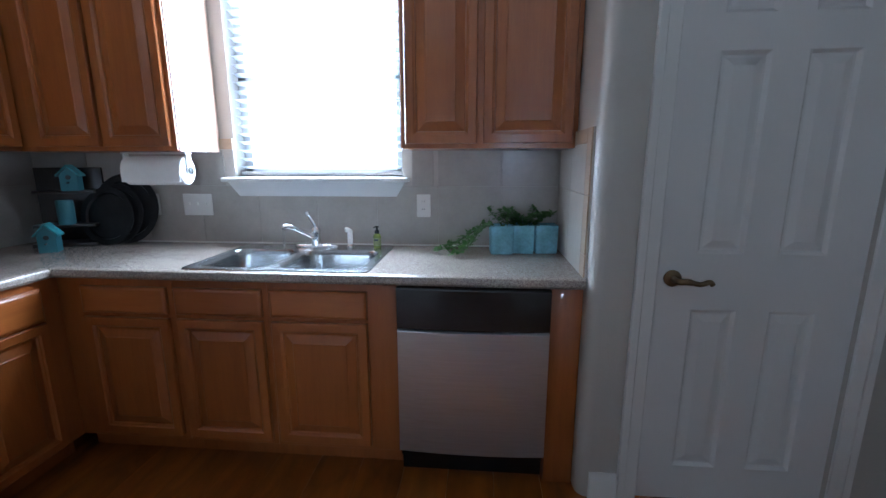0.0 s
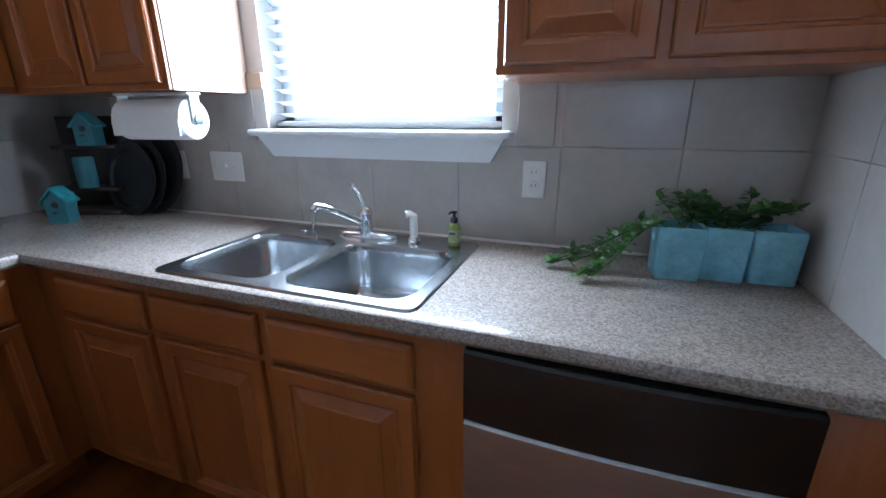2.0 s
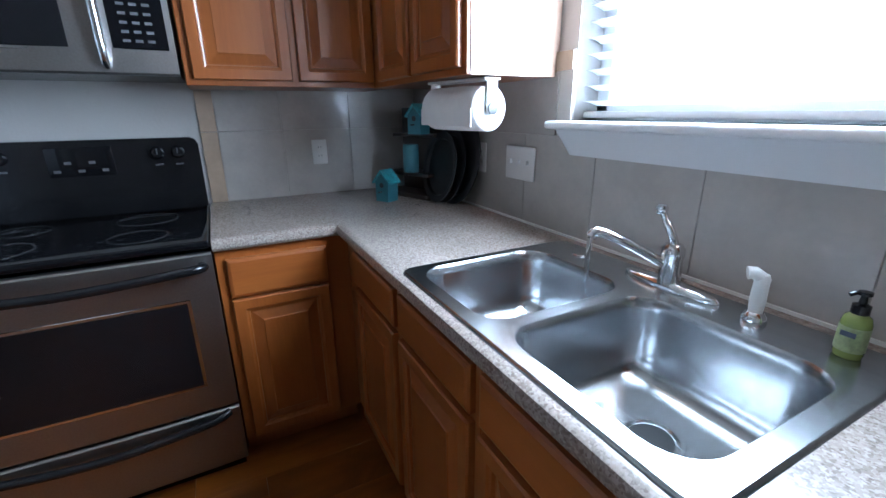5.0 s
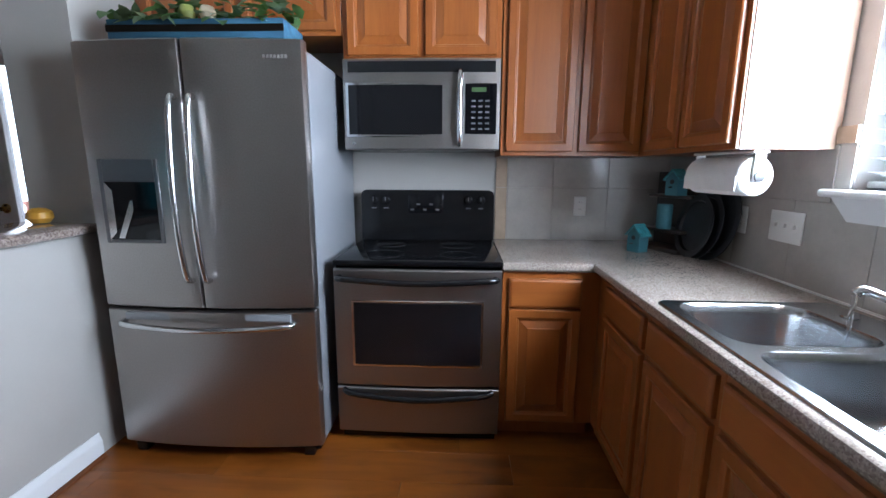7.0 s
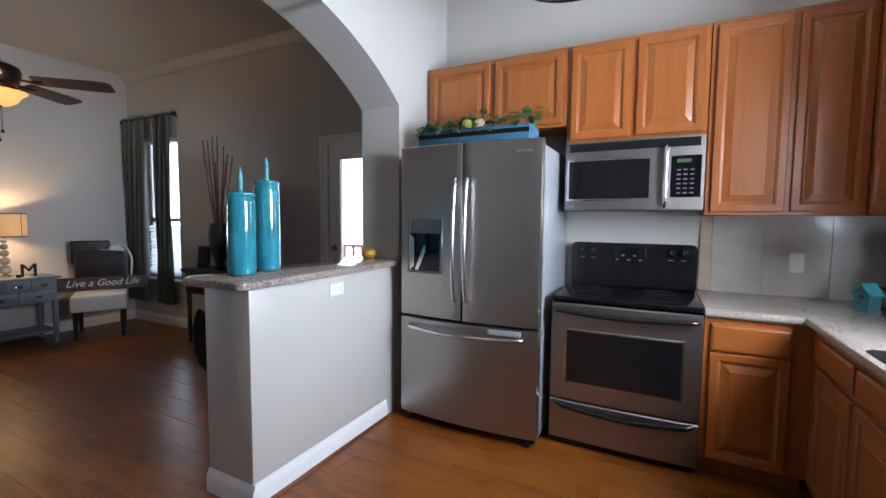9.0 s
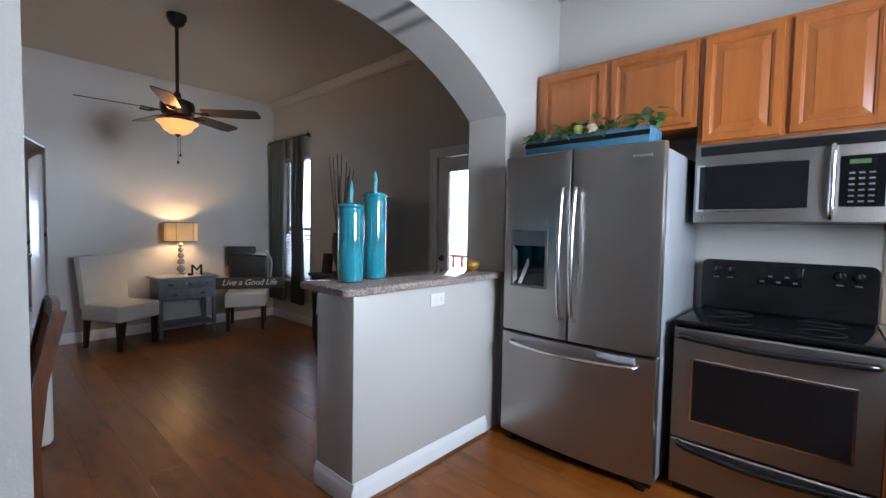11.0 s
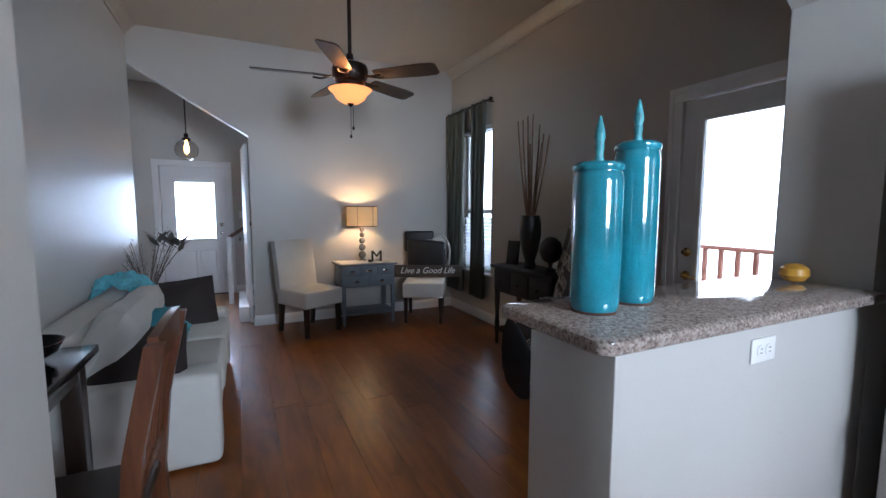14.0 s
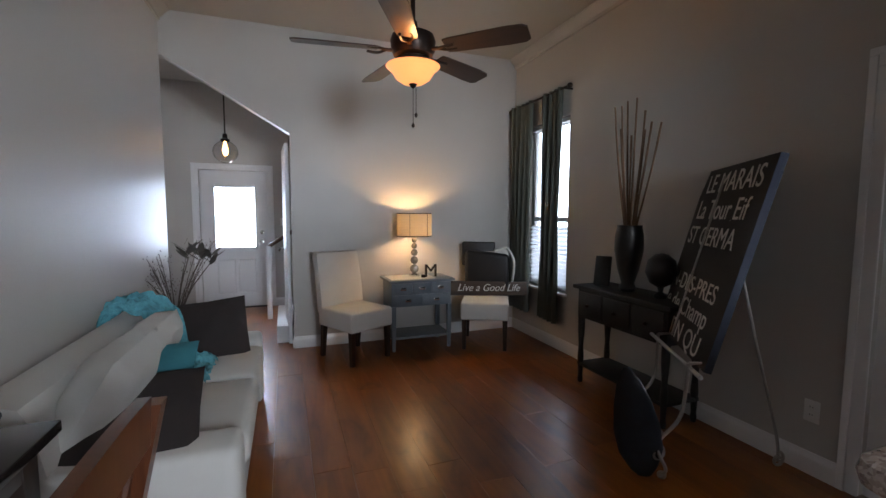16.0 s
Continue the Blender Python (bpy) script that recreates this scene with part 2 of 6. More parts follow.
def thin(name, col, through_col, share=0.5, rough=0.7):
    """Thin cloth, leaf or slat that lets some light through."""
    m, nt, b, nn, lk = nodes_of(name)
    v = coords(nt)
    c = ramp(nt, noise_tex(nt, v, 90, 3), [(0.3, tuple(k * 0.85 for k in col)), (0.7, col)])
    lk.new(c, b.inputs["Base Color"])
    b.inputs["Roughness"].default_value = rough
    tr, mx = nn.new("ShaderNodeBsdfTranslucent"), nn.new("ShaderNodeMixShader")
    tr.inputs[0].default_value = (*through_col, 1)
    mx.inputs[0].default_value = share
    lk.new(b.outputs[0], mx.inputs[1])
    lk.new(tr.outputs[0], mx.inputs[2])
    lk.new(mx.outputs[0], nn["Material Output"].inputs[0])
    return m


PAINT = plain("greige_wall_paint", (0.47, 0.45, 0.42), 0.36, vary=0.03, scale=1.5, fine=95, bumps=0.35, dist=0.0016, rvary=0.05)
CEILP = plain("ceiling_paint", (0.47, 0.445, 0.40), 0.85, vary=0.03, scale=1.2, fine=110, bumps=0.3, dist=0.0015)
TRIM = plain("white_trim_paint", (0.74, 0.74, 0.74), 0.35, vary=0.02, scale=4, fine=60, bumps=0.03)
DOORP = plain("white_door_paint", (0.70, 0.70, 0.71), 0.4, vary=0.025, scale=3, fine=150, bumps=0.08, stretch=(1, 1, 0.1))
CAB = wood("honey_maple_cabinet", (0.215, 0.058, 0.010), (0.275, 0.080, 0.014), (0.32, 0.100, 0.020), 0.30, "z", 0.8, 0.35, 0.06)
CABH = wood("honey_maple_rail", (0.215, 0.058, 0.010), (0.275, 0.080, 0.014), (0.32, 0.100, 0.020), 0.30, "x", 0.8, 0.35, 0.06)
CABSIDE = plain("pale_cabinet_side", (0.37, 0.25, 0.185), 0.22, vary=0.05, scale=5, fine=80, bumps=0.03, coat=0.5)
PLANK = plank_wood()
LAMINATE = speckle("speckled_laminate", [(0.15, (0.155, 0.12, 0.098)), (0.4, (0.265, 0.218, 0.184)), (0.6, (0.325, 0.275, 0.236)), (0.85, (0.405, 0.355, 0.315))], 260, 0.22, 0.15, 0.12)
GRANITE = speckle("polished_granite", [(0.15, (0.10, 0.07, 0.06)), (0.4, (0.25, 0.195, 0.165)), (0.6, (0.34, 0.275, 0.24)), (0.85, (0.45, 0.39, 0.35))], 170, 0.08, 0.4, 0.15)
TILE = plain("stone_look_tile", (0.40, 0.37, 0.335), 0.35, vary=0.1, scale=9, fine=60, bumps=0.06, coat=0.2)
BORDER = plain("tan_border_tile", (0.40, 0.30, 0.21), 0.4, vary=0.12, scale=14, fine=60, bumps=0.08, coat=0.2)
GROUT = plain("pale_grout", (0.50, 0.47, 0.43), 0.9, vary=0.06, bumps=0.3)
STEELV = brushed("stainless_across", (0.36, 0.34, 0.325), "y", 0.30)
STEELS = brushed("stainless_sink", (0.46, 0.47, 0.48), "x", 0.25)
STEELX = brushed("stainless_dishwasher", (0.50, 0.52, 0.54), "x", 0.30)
FSIDE = plain("grey_fridge_side", (0.30, 0.31, 0.33), 0.42, metal=0.3, vary=0.04, fine=220, bumps=0.12)
CHROME = plain("polished_chrome", (0.78, 0.79, 0.80), 0.08, metal=1.0, vary=0.02, bumps=0.0, rvary=0.04)
SILVER = plain("satin_handle_metal", (0.66, 0.66, 0.66), 0.2, metal=1.0, vary=0.02, bumps=0.0)
BRONZE = plain("aged_bronze", (0.20, 0.15, 0.09), 0.3, metal=1.0, vary=0.2, scale=25, bumps=0.03)
BRASS = plain("bright_brass", (0.72, 0.52, 0.22), 0.2, metal=1.0, vary=0.05, bumps=0.0)
BLACKGLASS = plain("black_ceramic_glass", (0.004, 0.004, 0.005), 0.06, vary=0.2, bumps=0.0, rvary=0.03, spec=0.35)
BLACKPL = plain("black_enamel", (0.007, 0.007, 0.008), 0.2, vary=0.15, bumps=0.02)
DARKGLASS = plain("smoked_glass", (0.006, 0.006, 0.007), 0.08, vary=0.1, bumps=0.0, rvary=0.03, spec=0.35)
WHITEPL = plain("white_plastic", (0.72, 0.71, 0.68), 0.35, vary=0.03, bumps=0.0)
DARKSLOT = plain("dark_slot", (0.03, 0.03, 0.03), 0.6, bumps=0.0)
GREYMARK = plain("pale_grey_print", (0.10, 0.10, 0.105), 0.4, bumps=0.0)
PAPER = plain("paper_towel", (0.80, 0.80, 0.79), 0.95, vary=0.03, scale=30, fine=160, bumps=0.5, dist=0.002)
PANE = glass("clear_pane")
SLAT = thin("white_blind_slat", (0.85, 0.86, 0.88), (0.95, 0.97, 1.0), 0.68)

# ---- structure ----
# walls
NT = 2.25                                     # top of the kitchen window
W0, W1, WZ = -0.09, 0.785, 1.235              # kitchen window opening
bm = bmesh.new()
box(bm, WX - 0.15, W0, NY, NY + 0.16, 0, CEIL)
box(bm, W1, 1.70, NY, NY + 0.16, 0, CEIL)
box(bm, W0, W1, NY, NY + 0.16, 0, WZ)
box(bm, W0, W1, NY, NY + 0.16, NT, CEIL)
wall_north = setting("wall_north", bm, PAINT, "greige painted wall with the kitchen window")
setting("wall_kitchen_west", bx(WX - 0.16, WX, A1, NY + 0.16, 0, CEIL), PAINT, "greige painted wall behind the range")
# living room west wall, from the arch wall to the back wall
WL = pose(-1.165, 2.83, 0, 0, 0, -90)
SD0, SD1, PDH = 0.06, 0.84, 2.0             # patio door opening along that wall
SW0, SW1, SWZ0, SWZ1 = 3.12, 3.86, 0.57, 2.27   # window opening
bm = bmesh.new()
for s0, s1, z0, z1 in ((-0.2, SD0, 0, CEIL), (SD1, SW0, 0, CEIL), (SW1, 4.13, 0, CEIL), (SD0, SD1, PDH, CEIL), (SW0, SW1, 0, SWZ0), (SW0, SW1, SWZ1, CEIL)):
    box(bm, s0, s1, -0.16, 0, z0, z1)
wall_west = setting("wall_west", bm, PAINT, "greige painted wall with window and patio door")
wall_west.matrix_basis = WL
# pantry corner: side wall with a rounded corner, then the wall with the door
PY, PX0, PX1, PH = 5.35, 1.80, 2.49, 2.06
bm = bmesh.new()
r = 0.05
out = [(1.575, NY), (1.575, PY + r)] + [(1.575 + r - r * math.cos(radians(a)), PY + r - r * math.sin(radians(a))) for a in (22, 45, 68, 90)] + [(PX0, PY), (PX0, PY + 0.12), (1.70, PY + 0.12), (1.70, NY)]
loft(bm, [[(x, y, 0) for x, y in out], [(x, y, CEIL) for x, y in out]])
box(bm, PX0, PX1, PY, PY + 0.12, PH, CEIL)
box(bm, PX1, 4.0, PY, PY + 0.12, 0, CEIL)
wall_pantry = setting("wall_pantry", bm, PAINT, "greige painted wall round the pantry door")
setting("wall_kitchen_east", bx(3.9, 4.05, A1, PY, 0, CEIL), PAINT)
# arch wall
AX0, AX1, SP, RISE = -0.55, 1.73, 2.085, 0.40
ARX, ARR = (AX0 + AX1) / 2, (((AX1 - AX0) / 2) ** 2 + RISE ** 2) / (2 * RISE)
arc = [(AX0 + (AX1 - AX0) * k / 40, SP + RISE - ARR + math.sqrt(ARR ** 2 - (AX0 + (AX1 - AX0) * k / 40 - ARX) ** 2)) for k in range(41)]
bm = bmesh.new()
prism(bm, [(-1.6, 0), (AX0, 0), (AX0, SP), (AX0, CEIL), (-1.6, CEIL)], A0, A1)
prism(bm, [(AX1, 0), (4.0, 0), (4.0, CEIL), (AX1, CEIL)], A0, A1)
for (xa, za), (xb, zb) in zip(arc, arc[1:]):
    prism(bm, [(xa, za), (xb, zb), (xb, CEIL), (xa, CEIL)], A0, A1)
bmesh.ops.remove_doubles(bm, verts=bm.verts, dist=0.0005)
setting("wall_arch", bm, PAINT, "painted wall with a wide arched opening")
# living room back wall with the slanted opening to the hall
OX0, OX1 = 1.295, EX
bm = bmesh.new()
prism(bm, [(-1.4, 0), (OX0, 0), (OX0, CEIL), (-1.4, CEIL)], BY - 0.12, BY)
prism(bm, [(OX0, 2.10), (2.32, 2.70), (2.32, CEIL), (OX0, CEIL)], BY - 0.12, BY)
prism(bm, [(2.32, 2.70), (OX1 + 0.12, 2.70), (OX1 + 0.12, CEIL), (2.32, CEIL)], BY - 0.12, BY)
setting("wall_south", bm, PAINT, "greige wall with a slant-topped opening to the hall")
setting("wall_east", bx(EX, EX + 0.12, BY - 0.0, A0, 0, CEIL), PAINT, "greige painted wall behind the sofa")
# hall
FY = -3.5
FD0, FD1, FDH = 1.584, 2.440, 1.93
bm = bmesh.new()
box(bm, 0.4, FD0, FY - 0.15, FY, 0, CEIL)
box(bm, FD1, 3.15, FY - 0.15, FY, 0, CEIL)
box(bm, FD0, FD1, FY - 0.15, FY, FDH, CEIL)
setting("wall_front", bm, PAINT, "painted wall round the front door")
setting("wall_hall_east", bx(3.0, 3.15, FY, BY, 0, CEIL), PAINT)
setting("wall_hall_west", bx(0.3, 0.45, FY - 0.15, BY - 0.12, 0, CEIL), PAINT)
setting("wall_hall_return", bx(EX + 0.12, 3.15, BY - 0.12, BY, 0, CEIL), PAINT)
# ceilings and ground
setting("ceiling_living", bx(WX - 0.15, 4.05, FY - 0.15, A0, CEIL, CEIL + 0.12), CEILP, "plain painted ceiling")
setting("ceiling_kitchen", bx(WX - 0.15, 4.05, A0, NY + 0.16, CEIL, CEIL + 0.12), CEILP, "plain painted ceiling")
CONC = plain("pale_outdoor_concrete", (0.45, 0.44, 0.42), 0.9, vary=0.1, scale=2, bumps=0.4)
setting("ground", bx(-300, 300, -300, 300, -0.4, -0.25), CONC)
subfloor = setting("floor", bx(WX - 0.15, 4.05, FY - 0.15, NY + 0.16, -0.2, -0.012), plain("dark_underlay", (0.03, 0.015, 0.008), 0.8), "hand-scraped wooden plank floor")


# ---- trim ----
def moulding(bm, p, q, n, prof):
    """A moulding from p to q (x, y) with the room on the side n; prof: (out, height) pairs."""
    loft(bm, [[(a[0] + n[0] * o, a[1] + n[1] * o, z) for o, z in prof] for a in (p, q)])
    return bm


BASE = [(-0.002, 0), (0.016, 0), (0.016, 0.075), (0.012, 0.09), (0.007, 0.1), (0.004, 0.115), (-0.002, 0.115)]
for p, q, n in (((-0.39, A1), (HX, A1), (0, 1)), ((HX, A0), (HX, A1 + 0.016), (1, 0)), ((-1.16, BY), (OX0, BY), (0, 1)), ((EX, BY), (EX, A0), (-1, 0)), ((1.62, PY), (PX0 - 0.075, PY), (0, -1)),
                ((0.45, FY), (FD0 - 0.085, FY), (0, 1)), ((OX0, BY - 0.12), (OX0, BY), (1, 0)), ((AX1, A0), (AX1, A1), (-1, 0))):
    setting("baseboard", moulding(bmesh.new(), p, q, n, BASE), TRIM, "white moulded baseboard")
CROWN = [(-0.002, CEIL), (0.09, CEIL), (0.09, CEIL - 0.012), (0.07, CEIL - 0.022), (0.05, CEIL - 0.05), (0.022, CEIL - 0.075), (0.018, CEIL - 0.1), (-0.002, CEIL - 0.1)]
for p, q, n in (((EX, BY), (EX, A0), (-1, 0)),):
    setting("crown_moulding", moulding(bmesh.new(), p, q, n, CROWN), CEILP, "painted crown moulding under the ceiling")
setting("crown_moulding", moulding(bmesh.new(), (-0.2, 0), (4.13, 0), (0, 1), CROWN), PAINT, "painted crown moulding under the ceiling").matrix_basis = WL
for s0, s1 in ((SD1 + 0.085, 4.12),):
    setting("baseboard", moulding(bmesh.new(), (s0, 0), (s1, 0), (0, 1), BASE), TRIM, "white moulded baseboard").matrix_basis = WL


def casing(bm, u0, u1, h, w, at, axis, side, t=0.018):
    """Door casing with a stepped face. axis: 'x' or 'y' runs along the wall at the plane `at`; side: where the room is."""
    def b(a0, a1, z0, z1, d0, d1):
        lo, hi = sorted((at + side * d0, at + side * d1))
        box(bm, *((a0, a1, lo, hi) if axis == "x" else (lo, hi, a0, a1)), z0, z1, bevel=0.003, seg=1)
    for a0, a1 in ((u0 - w, u0), (u1, u1 + w)):
        b(a0, a1, 0, h, -0.001, t * 0.6)
        c0 = a0 if a0 < u0 - 1e-4 and a1 <= u0 + 1e-4 else a1 - w * 0.4
        b(c0, c0 + w * 0.4, 0, h + w * 0.6, t * 0.55, t)
    b(u0 - w, u1 + w, h, h + w, -0.001, t * 0.6)
    b(u0 - w, u1 + w, h + w * 0.6, h + w, t * 0.55, t + 0.001)
    return bm


def window_blind(x0, x1, z0, z1, parent, along="x", at=0.0, tilt=35, step=0.042):
    """Separate slats hung in an opening."""
    n = int((z1 - z0) / step)
    bm = bmesh.new()
    loft(bm, [[(u, v, 0.004 * math.cos(v / 0.025 * 1.4) - 0.003) for v in (-0.025, -0.012, 0, 0.012, 0.025)] + [(u, v, 0.004 * math.cos(v / 0.025 * 1.4) - 0.0045) for v in (0.025, 0.012, 0, -0.012, -0.025)] for u in (x0, x1)])
    me = mesh_of("slat", bm, SLAT)
    for k in range(n):
        ob = new("slat", me)
        ob.parent = parent
        ob.matrix_basis = pose(0, at, z0 + step * (k + 0.5), -tilt) if along == "x" else pose(at, 0, z0 + step * (k + 0.5), 0, 0, 90) @ pose(0, 0, 0, -tilt)


# ---- kitchen window ----
SKYK = glow("bright_overcast_outdoors", (0.86, 0.93, 1.0), KITCHEN_GLOW)
kw = tagged(new("window_1"), "white kitchen window with a lowered slatted blind", "", "", "structure")
bm = bmesh.new()
for a in ((W0, W0 + 0.045, WZ, NT), (W1 - 0.045, W1, WZ, NT), (W0, W1, WZ, WZ + 0.045), (W0, W1, NT - 0.045, NT), (W0, W1, 1.72, 1.76)):
    box(bm, a[0], a[1], NY + 0.09, NY + 0.13, a[2], a[3], bevel=0.004)
part("window_frame", bm, TRIM, kw)
pane = part("pane", bx(W0 + 0.04, W1 - 0.04, NY + 0.108, NY + 0.112, WZ + 0.04, NT - 0.04), PANE, kw)
pane.visible_shadow = False
bm = bmesh.new()
box(bm, W0 - 0.06, W1 + 0.04, NY - 0.062, NY + 0.085, WZ - 0.024, WZ, bevel=0.009, seg=3)
part("window_sill", bm, TRIM, kw, "white painted window sill")
bm = bmesh.new()
loft(bm, [[(W0 - 0.035, y, WZ - 0.025) if k == 0 else (W0 + 0.012, y, WZ - 0.098) for k, y in ((0, NY - 0.034), (1, NY - 0.014), (1, NY - 0.001), (0, NY - 0.001))],
          [(W1 + 0.015, y, WZ - 0.025) if k == 0 else (W1 - 0.03, y, WZ - 0.098) for k, y in ((0, NY - 0.034), (1, NY - 0.014), (1, NY - 0.001), (0, NY - 0.001))]])
part("apron", bm, TRIM, kw)
kb = part("blind", bx(W0 + 0.02, W1 - 0.02, NY + 0.03, NY + 0.075, NT - 0.05, NT - 0.005, bevel=0.004), TRIM, kw, "white slatted window blind")
window_blind(W0 + 0.008, W1 - 0.008, WZ + 0.03, NT - 0.05, kb, "x", NY + 0.052, 14)
part("bottom_rail", bx(W0 + 0.006, W1 - 0.006, NY + 0.03, NY + 0.072, WZ + 0.006, WZ + 0.026, bevel=0.005), TRIM, kb)
tagged(solid("backdrop", bx(-1.4, 2.1, NY + 0.9, NY + 0.92, 0.2, 3.6), SKYK, "bright overcast sky outside the window", ""), kind="structure")

# ---- tiles on the kitchen walls ----
tiles_n = setting("backsplash_north", bx(WX + 0.006, 1.575, NY - 0.006, NY - 0.0005, CT - 0.02, 1.215), GROUT, "stone-look tile backsplash")
tiles_w = setting("backsplash_west", bx(WX + 0.0005, WX + 0.006, 4.995, NY, CT - 0.02, 1.37), GROUT, "stone-look tile backsplash")
tiles_e = setting("backsplash_side", bx(1.569, 1.5745, 5.405, NY, CT - 0.02, 1.43), GROUT, "stone-look tile backsplash with tan border")
for tx0, tx1 in ((WX + 0.006, W0 - 0.005), (W1 + 0.005, 1.575)):
    part("backing", bx(tx0, tx1, NY - 0.006, NY - 0.0005, 1.215, 1.43), GROUT, tiles_n)


def tile(parent, axis, u0, u1, z0, z1, at, out, material=None):
    g = 0.0009
    lo, hi = sorted((at, at + out * 0.006))
    a = (u0 + g, u1 - g, lo, hi, z0 + g, z1 - g) if axis == "x" else (lo, hi, u0 + g, u1 - g, z0 + g, z1 - g)
    part("tile", bx(*a, bevel=0.0012, seg=1), material or TILE, parent)


for k in range(9):
    u0, u1 = WX + 0.012 + k * 0.315, min(WX + 0.012 + (k + 1) * 0.315, 1.568)
    tile(tiles_n, "x", u0, u1, CT, 1.19, NY - 0.006, -1)
    if u1 < W0 - 0.06 or u0 > W1 + 0.03:
        tile(tiles_n, "x", u0, u1, 1.19, 1.375, NY - 0.006, -1)
        tile(tiles_n, "x", u0, u1, 1.375, 1.43, NY - 0.006, -1, BORDER)
tile(tiles_n, "x", -0.305, W0 - 0.06, 1.19, 1.375, NY - 0.006, -1)
tile(tiles_n, "x", -0.305, W0 - 0.005, 1.375, 1.43, NY - 0.006, -1, BORDER)
tile(tiles_n, "x", W1 + 0.05, 0.945, 1.19, 1.375, NY - 0.006, -1)
tile(tiles_n, "x", W1 + 0.005, 0.945, 1.375, 1.43, NY - 0.006, -1, BORDER)
for z0, z1 in ((CT, 1.19), (1.19, 1.36)):
    tile(tiles_w, "y", 4.998, 5.065, z0, z1, WX + 0.006, 1, BORDER)
for u0, u1 in ((5.065, 5.33), (5.33, 5.645), (5.645, 5.99)):
    tile(tiles_w, "y", u0, u1, CT, 1.19, WX + 0.006, 1)
    tile(tiles_w, "y", u0, u1, 1.19, 1.37, WX + 0.006, 1)
for u0, u1 in ((5.475, 5.73), (5.73, 5.99)):
    tile(tiles_e, "y", u0, u1, CT, 1.19, 1.569, -1)
    tile(tiles_e, "y", u0, u1, 1.19, 1.375, 1.569, -1)
    tile(tiles_e, "y", u0, u1, 1.375, 1.43, 1.569, -1, BORDER)
for z0, z1 in ((CT, 0.97), (0.97, 1.19), (1.19, 1.43)):
    tile(tiles_e, "y", 5.408, 5.475, z0, z1, 1.569, -1, BORDER)


# ---- cabinets ----
def raised_door(w, h, t=0.02, stile=0.055):
    """A raised-panel front of that width and height: stepped frame and a pillowed panel, front at y = -t."""
    bm = bmesh.new()
    def ring(i, y):
        return [(i, y, i), (w - i, y, i), (w - i, y, h - i), (i, y, h - i)]
    s = stile
    loft(bm, [ring(0, 0), ring(0, -t + 0.005), ring(0.004, -t), ring(s - 0.014, -t), ring(s - 0.009, -t + 0.004), ring(s - 0.003, -t + 0.006), ring(s, -t + 0.013), ring(s + 0.005, -t + 0.013), ring(s + 0.036, -t + 0.003), ring(s + 0.039, -t)], cap=(True, True))
    return bm


def slab_front(w, h, t=0.02):
    bm = bmesh.new()
    def ring(i, y):
        return [(i, y, i), (w - i, y, i), (w - i, y, h - i), (i, y, h - i)]
    loft(bm, [ring(0, 0), ring(0, -t + 0.007), ring(0.004, -t + 0.003), ring(0.012, -t)])
    return bm


def cabinet(name, m, w, d, h, fronts, label, toe=0.0, side=None, open_face=True):
    """A cabinet unit with its front on y = 0; fronts: (kind, x, z, width, height)."""
    c = thing(name, m, label, "cabinet")
    if toe:
        part("face_frame", bx(0, w, 0.0, 0.02, toe, h, bevel=0.002, seg=1), CAB, c)
        part("side", bx(0, 0.015, 0.02, d, toe, h), CAB, c)
        part("side", bx(w - 0.015, w, 0.02, d, toe, h), CAB, c)
        part("floor_panel", bx(0.015, w - 0.015, 0.02, d, toe, toe + 0.015), CAB, c)
        part("toe_kick", bx(0.0, w, 0.07, 0.085, 0, toe), CAB, c)
    else:
        part("body", bx(0, w, 0.0, d, toe, h, bevel=0.002, seg=1), CAB, c)
    # Paler than the doors, on the two sides next to the window.
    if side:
        part("side_panel", bx(w if side > 0 else -0.004, w + 0.004 if side > 0 else 0, 0.012, d, toe, h), CABSIDE, c, "pale glossy side panel")
    for kind, x, z, fw, fh in fronts:
        f = part("drawer_front" if kind == "drawer" else "door", slab_front(fw, fh) if kind == "drawer" else raised_door(fw, fh, stile=0.05), CABH if kind == "drawer" else CAB, c, m=pose(x, 0, z), sharp=9)
    return c


NB = lambda x: pose(x, 5.43, 0)
cabinet("base_cabinet", NB(-0.62), 0.533, 0.555, CT - 0.042, [("drawer", 0.13, 0.69, 0.38, 0.115), ("door", 0.13, 0.125, 0.38, 0.545)], "honey maple corner base cabinet with raised-panel door", 0.1)
cabinet("base_cabinet", NB(-0.085), 0.405, 0.555, CT - 0.042, [("drawer", 0.01, 0.69, 0.375, 0.115), ("door", 0.01, 0.125, 0.375, 0.545)], "honey maple sink base cabinet with raised-panel door", 0.1)
cabinet("base_cabinet", NB(0.32), 0.535, 0.555, CT - 0.042, [("drawer", 0.015, 0.69, 0.4, 0.115), ("door", 0.015, 0.125, 0.4, 0.545)], "honey maple sink base cabinet with wide stile", 0.1)
solid("filler_panel", bx(1.455, 1.572, 5.42, 5.98, 0, CT - 0.042, bevel=0.002), CAB, "honey maple end panel beside the dishwasher", "cabinet panel")
cabinet("base_cabinet", pose(-0.60, 4.99, 0, 0, 0, 90), 0.44, 0.6, CT - 0.042, [("drawer", 0.03, 0.675, 0.325, 0.135), ("door", 0.03, 0.11, 0.325, 0.555)], "honey maple base cabinet beside the range", 0.1)
UT = 2.425
UP = lambda y: pose(-0.93, y, 0, 0, 0, 90)
def upper(m, z0, w, fronts, label, side=None):
    return cabinet("wall_cabinet", m @ pose(0, 0, z0), w, 0.318, UT - z0, fronts, label, 0.0, side)
